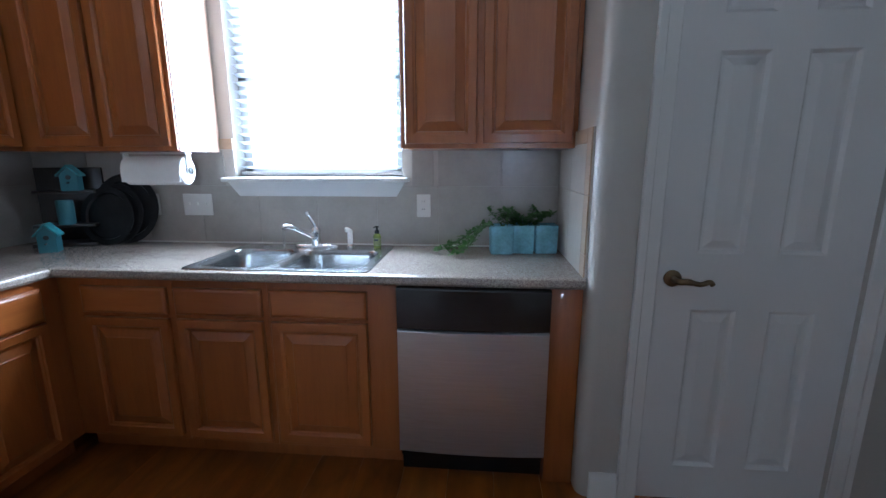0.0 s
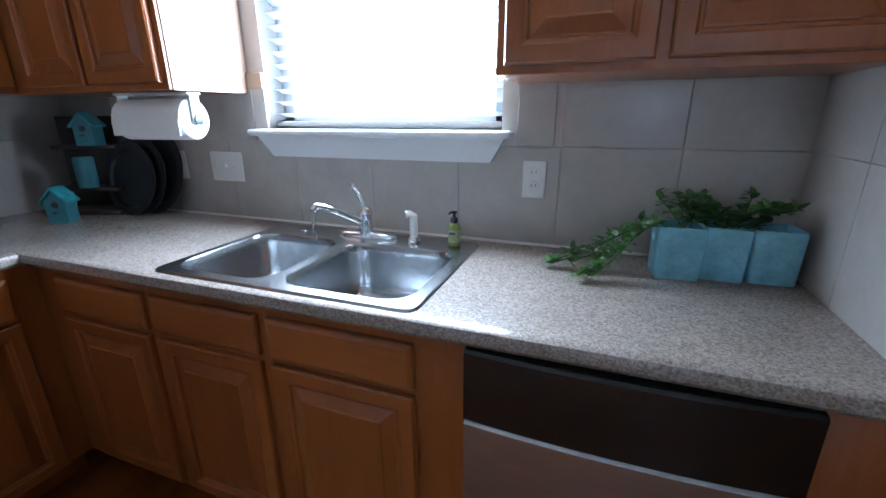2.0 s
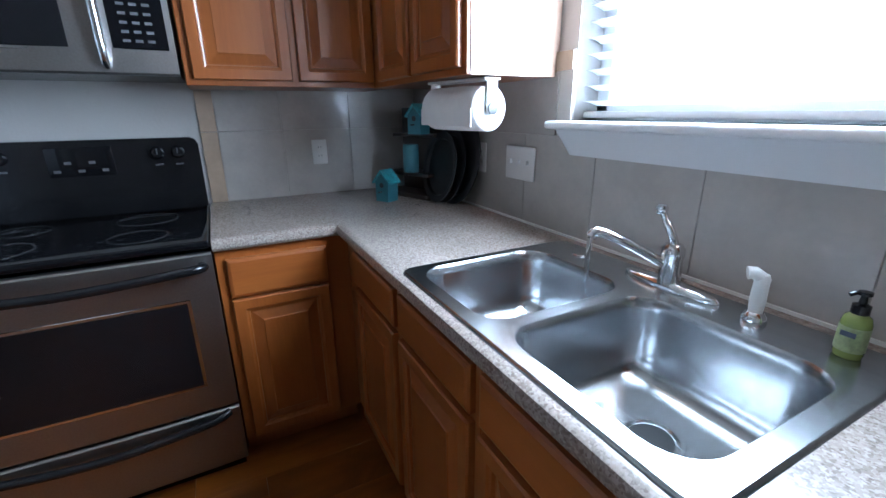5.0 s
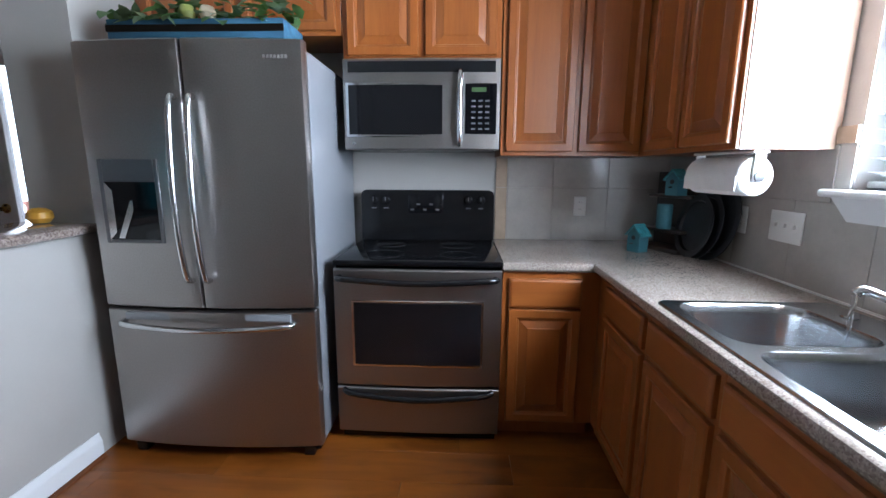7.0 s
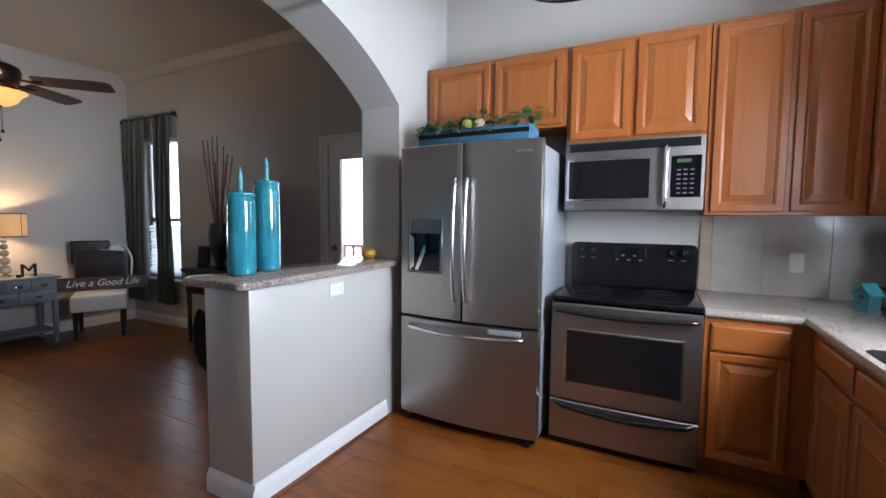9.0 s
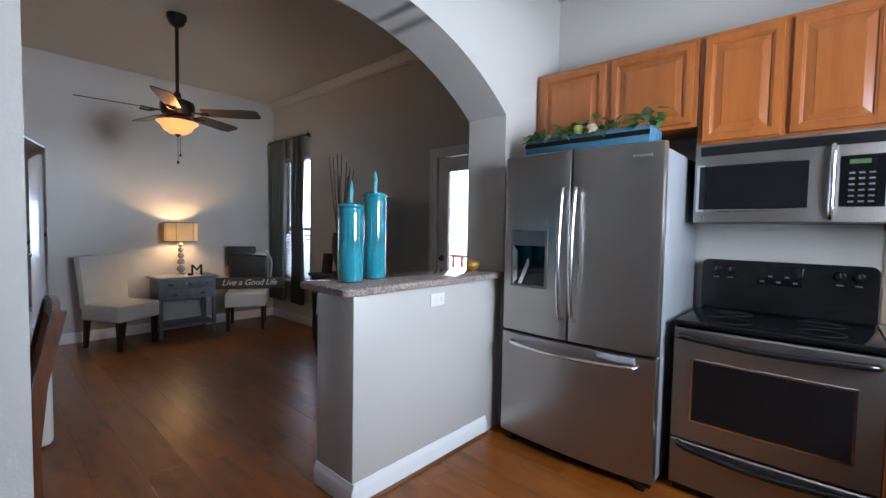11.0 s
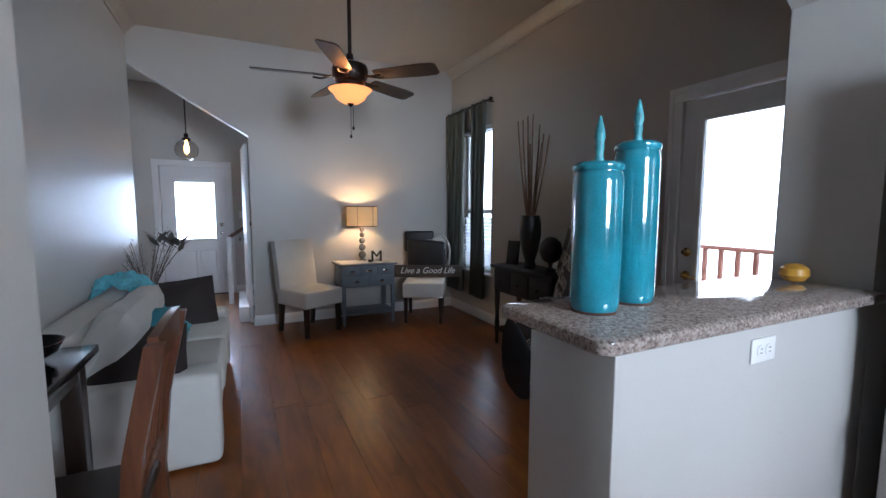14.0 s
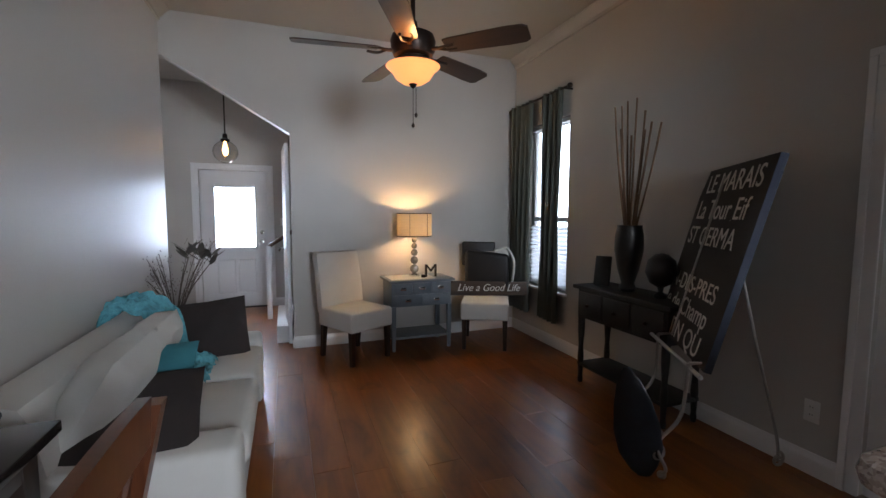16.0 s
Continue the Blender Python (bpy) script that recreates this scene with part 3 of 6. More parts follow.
upper(UP(3.185), 1.93, 1.02, [("door", 0.035, 0.02, 0.46, UT - 1.93 - 0.045), ("door", 0.535, 0.02, 0.46, UT - 1.93 - 0.045)], "honey maple wall cabinet above the refrigerator")
upper(UP(4.21), 1.815, 0.775, [("door", 0.025, 0.02, 0.345, UT - 1.815 - 0.045), ("door", 0.405, 0.02, 0.345, UT - 1.815 - 0.045)], "honey maple wall cabinet above the microwave")
upper(UP(4.99), 1.36, 0.745, [("door", 0.025, 0.02, 0.335, UT - 1.36 - 0.045), ("door", 0.385, 0.02, 0.3, UT - 1.36 - 0.045)], "tall honey maple wall cabinet in the corner")
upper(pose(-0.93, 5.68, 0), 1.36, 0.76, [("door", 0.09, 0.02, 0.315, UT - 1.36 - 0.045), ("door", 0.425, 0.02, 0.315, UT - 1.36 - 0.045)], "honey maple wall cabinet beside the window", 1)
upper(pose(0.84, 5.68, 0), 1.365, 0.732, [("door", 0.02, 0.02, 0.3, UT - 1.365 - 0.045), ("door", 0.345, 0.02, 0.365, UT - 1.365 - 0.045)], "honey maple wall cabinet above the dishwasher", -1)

# ---- worktop with the sink cut-out ----
SX0, SX1, SY0, SY1 = -0.03, 0.74, 5.415, 5.94
bm = bmesh.new()
CY, T = 5.385, 0.04
nose = [(0.03, CT - T), (0.008, CT - T), (0.0, CT - T + 0.01), (0.0, CT - 0.014), (0.004, CT - 0.005), (0.014, CT), (0.03, CT)]
loft(bm, [[(x, CY + o, z) for o, z in nose] for x in (-0.57, 1.572)])
for a in ((-0.57, SX0 + 0.02, CY + 0.03, NY - 0.006), (SX1 - 0.02, 1.572, CY + 0.03, NY - 0.006), (SX0 + 0.02, SX1 - 0.02, SY1 - 0.02, NY - 0.006), (-1.244, -0.57, CY, NY - 0.006), (-1.244, -0.60, 4.99, CY)):
    box(bm, *a, CT - T, CT)
loft(bm, [[(-0.57 - o, y, z) for o, z in nose] for y in (4.99, CY + 0.001)])
bmesh.ops.remove_doubles(bm, verts=bm.verts, dist=0.0004)
solid("worktop", bm, LAMINATE, "speckled beige laminate worktop with rounded front edge", "worktop")
solid("backsplash_caulk", bx(-1.24, 1.57, NY - 0.018, NY - 0.0125, CT, CT + 0.007), WHITEPL, "white caulk line along the worktop", "caulk")

# ---- sink ----
sk = thing("kitchen_sink", pose(0, 0, CT), "double-bowl stainless steel drop-in sink", "sink")
BL, BR = (-0.005, 0.318, 5.445, 5.815), (0.348, 0.708, 5.445, 5.815)
bm = bmesh.new()
edges = []
for lp in (rrect(SX0, SX1, SY0, SY1, 0.03, 0.006), rrect(*BL, 0.07, 0.006), rrect(*BR, 0.07, 0.006)):
    vs = [bm.verts.new(p) for p in lp]
    edges += [bm.edges.new((vs[k], vs[(k + 1) % len(vs)])) for k in range(len(vs))]
bmesh.ops.triangle_fill(bm, use_beauty=True, use_dissolve=False, edges=edges)
loft(bm, [rrect(SX0, SX1, SY0, SY1, 0.03, 0.006), rrect(SX0 - 0.004, SX1 + 0.004, SY0 - 0.004, SY1 + 0.004, 0.033, 0.004), rrect(SX0 - 0.006, SX1 + 0.006, SY0 - 0.006, SY1 + 0.006, 0.034, 0.0)], cap=(False, False))
part("rim", bm, STEELS, sk)
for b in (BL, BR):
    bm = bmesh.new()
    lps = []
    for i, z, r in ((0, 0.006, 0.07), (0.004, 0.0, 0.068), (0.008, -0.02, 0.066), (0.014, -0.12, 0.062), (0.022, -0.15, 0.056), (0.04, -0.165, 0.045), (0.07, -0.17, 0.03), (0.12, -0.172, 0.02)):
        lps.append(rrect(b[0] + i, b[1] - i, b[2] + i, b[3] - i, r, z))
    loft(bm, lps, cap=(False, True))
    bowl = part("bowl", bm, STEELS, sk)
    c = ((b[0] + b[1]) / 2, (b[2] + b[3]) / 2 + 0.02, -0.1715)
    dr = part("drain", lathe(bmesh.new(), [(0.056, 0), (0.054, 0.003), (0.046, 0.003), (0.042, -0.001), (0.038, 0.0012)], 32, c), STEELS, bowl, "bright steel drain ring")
    # Flat near-black disc: the shade inside the drain is put into its colour.
    part("drain_hole", lathe(bmesh.new(), [(0.038, 0.0014), (0.02, 0.0016), (0, 0.0016)], 32, c), plain("drain_shade_black", (0.006, 0.006, 0.006), 0.5, bumps=0.1, spec=0.3), bowl)
bm = bmesh.new()
lathe(bm, [(0, 0.008), (0.02, 0.01), (0.022, 0.007)], 20, (0.10, 5.885, 0))
part("hole_cover", bm, STEELS, sk)
# tap, sprayer, running water
tap = thing("kitchen_tap", pose(0.36, 5.885, CT + 0.006), "chrome single-lever kitchen tap with running water", "tap")
tap.matrix_basis = tap.matrix_basis @ Matrix.Scale(0.9, 4)
bm = bmesh.new()
loft(bm, [[(x * s, y * s2, z) for x, y in [(0.125 * math.cos(a) * (1 if abs(math.cos(a)) < 0.8 else 1), 0.026 * math.sin(a)) for a in [2 * math.pi * k / 28 for k in range(28)]]] for s, s2, z in ((1, 1, 0), (1, 1, 0.006), (0.94, 0.8, 0.014), (0.4, 0.6, 0.02))])
part("deck_plate", bm, CHROME, tap)
part("body", lathe(bmesh.new(), [(0.027, 0.01), (0.025, 0.04), (0.024, 0.075), (0.027, 0.085), (0.026, 0.1), (0.018, 0.112), (0, 0.116)], 24), CHROME, tap)
sp = curve_pts([(0, 0, 0.05), (-0.035, -0.05, 0.085), (-0.075, -0.115, 0.125), (-0.1, -0.15, 0.137), (-0.107, -0.163, 0.125)], 6)
bm = tube(bmesh.new(), sp, [0.0125] * (len(sp) - 4) + [0.012, 0.0125, 0.0135, 0.0135], 14)
part("spout", bm, CHROME, tap)
bm = tube(bmesh.new(), curve_pts([(0.004, 0, 0.1), (-0.002, -0.008, 0.13), (-0.022, -0.012, 0.165), (-0.034, -0.014, 0.186)], 5), [0.01] * 10 + [0.008] * 5 + [0.012], 12)
lathe(bm, [(0, -0.014), (0.012, -0.01), (0.015, 0), (0.012, 0.01), (0, 0.014)], 14, (-0.036, -0.014, 0.19))
part("lever", bm, CHROME, tap)
WATER = glass("running_water", (0.93, 0.97, 1.0), 0.02, 1.33)
bm = tube(bmesh.new(), [(-0.107 + 0.0015 * math.sin(k * 1.7), -0.165, 0.124 - k * 0.022) for k in range(13)], [0.0065 - 0.0002 * k + 0.0009 * math.sin(k * 2.3) for k in range(13)], 10)
part("water_stream", bm, WATER, tap, "clear stream of running water")
sprayer = thing("sink_sprayer", pose(0.535, 5.885, CT + 0.006), "white pull-out sink sprayer in chrome collar", "sprayer")
sprayer.matrix_basis = sprayer.matrix_basis @ Matrix.Scale(0.82, 4)
part("collar", lathe(bmesh.new(), [(0.026, 0), (0.025, 0.01), (0.018, 0.02), (0.016, 0.022)], 20), CHROME, sprayer)
bm = lathe(bmesh.new(), [(0.014, 0.018), (0.016, 0.05), (0.015, 0.09), (0.016, 0.1), (0.012, 0.11), (0, 0.112)], 18)
tube(bm, [(0, 0, 0.1), (-0.012, -0.012, 0.112), (-0.022, -0.02, 0.11)], [0.014, 0.014, 0.015], 14)
part("head", bm, WHITEPL, sprayer)
soap = thing("soap_bottle", pose(0.672, 5.885, CT + 0.006), "clear green hand-soap bottle with black pump", "soap bottle")
soap.matrix_basis = soap.matrix_basis @ Matrix.Scale(0.68, 4)
SOAPG = plain("green_soap_bottle", (0.20, 0.24, 0.06), 0.2, vary=0.1, bumps=0.0, coat=0.5)
part("bottle", lathe(bmesh.new(), [(0, 0), (0.026, 0.001), (0.028, 0.01), (0.028, 0.085), (0.024, 0.1), (0.014, 0.108)], 24), SOAPG, soap)
lab = part("label", lathe(bmesh.new(), [(0.0285, 0.018), (0.0287, 0.02), (0.0287, 0.076), (0.0285, 0.078)], 24), plain("pale_green_label", (0.27, 0.31, 0.14), 0.5, vary=0.25, scale=60, bumps=0.0), soap, "pale green printed paper label")
part("print_bar", bx(-0.014, 0.014, -0.0298, -0.0285, 0.056, 0.068), plain("navy_print", (0.03, 0.04, 0.07), 0.5, bumps=0.0), lab)
bm = lathe(bmesh.new(), [(0.015, 0.106), (0.017, 0.108), (0.017, 0.128), (0.008, 0.132), (0.006, 0.15), (0.013, 0.152), (0.013, 0.16), (0, 0.163)], 18)
tube(bm, [(0, 0, 0.155), (-0.012, -0.012, 0.156), (-0.02, -0.02, 0.15)], 0.005, 8)
part("pump", bm, BLACKPL, soap)

# ---- dishwasher ----
dw = thing("dishwasher", pose(0.862, 5.41, 0), "stainless dishwasher with black control panel", "dishwasher")
def bowed(w, z0, z1, t, bow, n=12, r=0.006):
    """A front panel that bulges outwards across its width."""
    bm = bmesh.new()
    xs = [w * k / n for k in range(n + 1)]
    f = lambda x: -t - bow * (1 - (2 * x / w - 1) ** 2)
    loft(bm, [[(x, 0, z) for x in xs] + [(x, f(x) + o, z) for x in reversed(xs)] for z, o in ((z0, r), (z0 + r, 0), (z1 - r, 0), (z1, r))])
    return bm
part("door", bowed(0.588, 0.13, 0.665, 0.02, 0.012), STEELX, dw)
part("control_panel", bowed(0.588, 0.67, 0.838, 0.024, 0.014), BLACKPL, dw, "glossy black control panel")
part("toe_panel", bx(0.0, 0.588, 0.05, 0.07, 0.0, 0.125), BLACKPL, dw)
part("tub", bx(0.004, 0.584, 0.002, 0.55, 0.1, 0.836), BLACKPL, dw)

# ---- range ----
rg = thing("range", pose(-0.59, 4.225, 0, 0, 0, 90), "stainless electric range with black glass cooktop", "range")
RW = 0.76
part("body", bx(0, RW, 0.02, 0.625, 0.03, CT - 0.02), BLACKPL, rg)
bm = bmesh.new()
box(bm, 0, RW, -0.03, 0.56, CT - 0.02, CT + 0.004, bevel=0.006, seg=3)
ck = part("cooktop", bm, BLACKGLASS, rg, "glossy black ceramic-glass cooktop")
RINGC = plain("burner_ring_print", (0.05, 0.05, 0.052), 0.2, bumps=0.0)
for x, y, r in ((0.2, 0.13, 0.105), (0.56, 0.13, 0.085), (0.2, 0.4, 0.08), (0.56, 0.4, 0.1)):
    part("burner_ring", lathe(bmesh.new(), [(r, 0.0045), (r, 0.0052), (r - 0.006, 0.0052), (r - 0.006, 0.0045)], 40, (x, y, CT)), RINGC, ck)
bm = bmesh.new()
prism(bm, [(0.0, CT), (RW, CT), (RW, CT + 0.27), (RW - 0.02, CT + 0.29), (0.02, CT + 0.29), (0.0, CT + 0.27)], 0.56, 0.622)
bmesh.ops.bevel(bm, geom=list(bm.edges), offset=0.006, segments=2, affect="EDGES")
bg = part("backguard", bm, BLACKPL, rg, "glossy black control backguard")
part("display", bx(0.27, 0.47, 0.555, 0.561, CT + 0.16, CT + 0.265, bevel=0.003), DARKGLASS, bg)
for k in range(5):
    part("button", bx(0.285 + 0.036 * k, 0.305 + 0.036 * k, 0.553, 0.556, CT + 0.175 + 0.03 * (k % 2), CT + 0.185 + 0.03 * (k % 2)), GREYMARK, bg)
for x in (0.075, 0.145, 0.615, 0.685):
    for zz in (0.235,):
        kn = part("knob", lathe(bmesh.new(), [(0.024, 0), (0.022, 0.012), (0.018, 0.022), (0.0, 0.024)], 20), BLACKPL, bg, m=pose(x, 0.56, CT + zz, 90))
        part("pointer", bx(-0.002, 0.002, -0.004, 0.017, 0.0235, 0.026), GREYMARK, kn)
    part("mark", bx(x - 0.014, x + 0.014, 0.553, 0.5565, CT + 0.185, CT + 0.191), GREYMARK, bg)
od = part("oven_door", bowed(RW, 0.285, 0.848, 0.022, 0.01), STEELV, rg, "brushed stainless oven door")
part("oven_window", bowed(0.58, 0.0, 0.30, 0.004, 0.004, r=0.002), DARKGLASS, od, "dark oven window", pose(0.09, -0.0285, 0.395))
part("window_trim", bowed(0.60, 0.0, 0.32, 0.002, 0.004, r=0.002), CHROME, od, m=pose(0.08, -0.0283, 0.385))
bm = tube(bmesh.new(), curve_pts([(0.03, -0.03, 0.81), (0.06, -0.07, 0.812), (RW / 2, -0.088, 0.80), (RW - 0.06, -0.07, 0.812), (RW - 0.03, -0.03, 0.81)], 6), 0.014, 12)
part("handle", bm, BLACKPL, od, "curved black oven handle")
sd = part("storage_drawer", bowed(RW, 0.045, 0.275, 0.022, 0.01), STEELV, rg)
bm = tube(bmesh.new(), curve_pts([(0.03, -0.025, 0.262), (0.1, -0.048, 0.25), (RW / 2, -0.058, 0.232), (RW - 0.1, -0.048, 0.25), (RW - 0.03, -0.025, 0.262)], 6), 0.014, 12)
part("handle", bm, BLACKPL, sd, "curved black drawer handle")
part("kick_plate", bx(0.01, RW - 0.01, 0.01, 0.03, 0.0, 0.045), BLACKPL, rg)

# ---- microwave ----
mw = thing("microwave", pose(-0.885, 4.222, 1.385, 0, 0, 90), "stainless over-the-range microwave with black window", "microwave")
MW, MH = 0.757, 0.425
part("body", bx(0.0, MW, 0.0, 0.36, 0, MH), BLACKPL, mw)
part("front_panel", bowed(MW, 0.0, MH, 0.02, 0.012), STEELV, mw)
part("vent", bowed(MW - 0.05, 0, 0.05, 0.003, 0.009, r=0.002), BLACKPL, mw, "black vent grille", pose(0.025, -0.0235, MH - 0.065))
part("window", bowed(0.49, 0, 0.235, 0.003, 0.006, r=0.004), DARKGLASS, mw, "dark door window", pose(0.025, -0.0265, 0.07))
part("window_rim", bowed(0.53, 0, 0.255, 0.0015, 0.006, r=0.004), CHROME, mw, m=pose(0.012, -0.0255, 0.06))
cp = part("control_panel", bowed(0.15, 0, 0.235, 0.003, 0.001, r=0.004), BLACKGLASS, mw, "black keypad", pose(0.59, -0.027, 0.075))
part("clock_display", bx(0.03, 0.10, -0.0052, -0.003, 0.195, 0.215), glow("green_clock_digits", (0.03, 0.07, 0.015), 0.1), cp)
for r_ in range(6):
    for c_ in range(3):
        part("key", bx(0.03 + c_ * 0.033, 0.05 + c_ * 0.033, -0.005, -0.003, 0.02 + r_ * 0.026, 0.028 + r_ * 0.026), GREYMARK, cp)
bm = tube(bmesh.new(), curve_pts([(0.565, -0.025, 0.025), (0.565, -0.055, 0.06), (0.565, -0.062, 0.2), (0.565, -0.055, 0.34), (0.565, -0.025, 0.365)], 5), 0.0135, 12)
part("handle", bm, SILVER, mw, "satin bar handle")
part("emblem", lathe(bmesh.new(), [(0.009, 0), (0.008, 0.002), (0, 0.002)], 16), SILVER, mw, m=pose(0.045, -0.025, 0.03, 90))

# ---- refrigerator ----
FRW, FRH = 0.915, 1.775
fr = thing("refrigerator", pose(-0.405, 3.27, 0, 0, 0, 90), "stainless french-door refrigerator with bottom freezer", "refrigerator")
part("body", bx(0.012, FRW - 0.012, 0.085, 0.80, 0.03, FRH - 0.02, bevel=0.006), FSIDE, fr, "grey textured steel case")
part("gasket", bx(0.02, FRW - 0.02, 0.072, 0.086, 0.06, FRH - 0.03), BLACKPL, fr)
SEAM, ZS = 0.45, 0.70
def fdoor(x0, x1, z0, z1, n=16):
    f = lambda x: -0.012 - 0.03 * (1 - (2 * x / FRW - 1) ** 2) + 0.012
    xs = [x0 + (x1 - x0) * k / n for k in range(n + 1)]
    bm = bmesh.new()
    e = lambda x: 0.012 if x in (xs[0], xs[-1]) else (0.003 if x in (xs[1], xs[-2]) else 0)
    xs = [x0, x0 + 0.005] + xs[1:-1] + [x1 - 0.005, x1]
    loft(bm, [[(x, 0.072, z) for x in xs] + [(x, f(x) + 0.02 + o + e(x), z) for x in reversed(xs)] for z, o in ((z0, 0.008), (z0 + 0.006, 0), (z1 - 0.006, 0), (z1, 0.008))])
    return bm
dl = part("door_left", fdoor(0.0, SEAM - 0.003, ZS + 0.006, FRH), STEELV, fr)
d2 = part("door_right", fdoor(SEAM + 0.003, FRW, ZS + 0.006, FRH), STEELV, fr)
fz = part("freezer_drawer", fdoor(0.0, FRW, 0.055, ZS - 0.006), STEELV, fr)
for dd, x in ((dl, SEAM - 0.035), (d2, SEAM + 0.04)):
    bm = tube(bmesh.new(), curve_pts([(x, -0.005, 0.83), (x, -0.05, 0.87), (x, -0.075, 1.15), (x, -0.05, 1.52), (x, -0.005, 1.56)], 8), 0.012, 12)
    part("handle", bm, SILVER, dd, "long curved satin handle")
bm = tube(bmesh.new(), curve_pts([(0.09, 0.005, 0.645), (0.13, -0.04, 0.64), (FRW / 2, -0.07, 0.632), (FRW - 0.13, -0.04, 0.64), (FRW - 0.09, 0.005, 0.645)], 8), 0.012, 12)
part("handle", bm, SILVER, fz, "long curved satin handle")
# Raised grey strip stands in for the dark band above the handle.
part("handle_band", bx(0.1, FRW - 0.1, -0.006, 0.01, 0.652, 0.684, bevel=0.003), FSIDE, fz)
DISPG = plain("dispenser_grey", (0.16, 0.16, 0.165), 0.3, metal=0.7, bumps=0.0)
bm = bmesh.new()
for a in ((0.07, 0.088, 0.985, 1.325), (0.30, 0.318, 0.985, 1.325), (0.088, 0.30, 0.985, 1.0), (0.088, 0.30, 1.235, 1.325)):
    box(bm, a[0], a[1], -0.012, 0.03, a[2], a[3], bevel=0.003, seg=1)
dp = part("dispenser", bm, DISPG, dl, "grey water dispenser surround")
# Flat recess: pale wedge and streak paint its light wall and chute highlight.
part("recess", bx(0.088, 0.30, -0.0086, -0.0076, 1.0, 1.235), BLACKGLASS, dp, "flat glossy black sheet for the dispenser recess")
bm = bmesh.new()
prism(bm, [(0.088, 1.0), (0.118, 1.03), (0.118, 1.2), (0.088, 1.235)], -0.0105, -0.0088)
part("recess_light_wedge", bm, SILVER, dp)
bm = bmesh.new()
prism(bm, [(0.125, 1.005), (0.15, 1.005), (0.20, 1.12), (0.20, 1.16), (0.19, 1.16)], -0.0125, -0.0088)
part("chute_streak", bm, SILVER, dp)
part("dispenser_display", bx(0.135, 0.25, -0.0105, -0.0085, 1.258, 1.305), DARKGLASS, dp)
for k in range(7):
    part("brand_mark", bx(0.77 + k * 0.014, 0.78 + k * 0.014, 0.0005, 0.004, 1.70, 1.714), SILVER, d2)
for x in (0.04, FRW - 0.09):
    part("foot", bx(x, x + 0.05, 0.03, 0.1, 0.0, 0.055, bevel=0.006), BLACKPL, fr)
part("base_grille", bx(0.02, FRW - 0.02, 0.06, 0.09, 0.015, 0.055), BLACKPL, fr)

# ---- half wall with granite top ----
setting("half_wall", bx(AX0 - 0.0, HX, A0, A1, 0, 1.01, bevel=0.006), PAINT, "painted half wall between kitchen and living room")
bm = bmesh.new()
loft(bm, [rrect(AX0 + 0.004 + i, HX + 0.08 - i, A0 - 0.055 + i, A1 + 0.045 - i, 0.035, z) for i, z in ((0.012, 1.01), (0.003, 1.016), (0, 1.03), (0.003, 1.044), (0.012, 1.05))])
solid("granite_top", bm, GRANITE, "polished speckled granite top on the half wall", "worktop")


def outlet(m, kind="duplex", gangs=1):
    w = 0.07 + 0.046 * (gangs - 1)
    o = thing("switch_plate" if kind == "switch" else "wall_outlet", m, "white plastic switch plate" if kind == "switch" else "white duplex electrical outlet", "switch" if kind == "switch" else "outlet")
    part("plate", bx(-w / 2, w / 2, -0.006, 0, -0.057, 0.057, bevel=0.004), WHITEPL, o)
    for g in range(gangs):
        cx = (g - (gangs - 1) / 2) * 0.046
        for s in ((-1, 1) if kind == "duplex" else (0,)):
            if kind == "duplex":
                so = part("socket", lathe(bmesh.new(), [(0.016, 0), (0.0155, 0.002), (0, 0.002)], 20), WHITEPL, o, m=pose(cx, -0.006, s * 0.02, 90))
                for dx in (-0.006, 0.006):
                    part("slot", bx(cx + dx - 0.001, cx + dx + 0.001, -0.0095, -0.0075, s * 0.02 - 0.001, s * 0.02 + 0.007), DARKSLOT, o)
            else:
                part("toggle", bx(cx - 0.005, cx + 0.005, -0.016, -0.004, -0.003, 0.012, bevel=0.002), WHITEPL, o)
    return o


YT = NY - 0.012
outlet(pose(0.893, YT, 1.092))
outlet(pose(-0.315, YT, 1.09), "switch", 3)
outlet(pose(-0.565, YT, 1.09))
outlet(pose(WX + 0.012, 5.49, 1.085, 0, 0, 90))
hwo = outlet(pose(0.088, A1, 0.93, 0, 90, 180))
outlet(WL @ pose(1.05, 0, 0.33, 0, 0, 180))

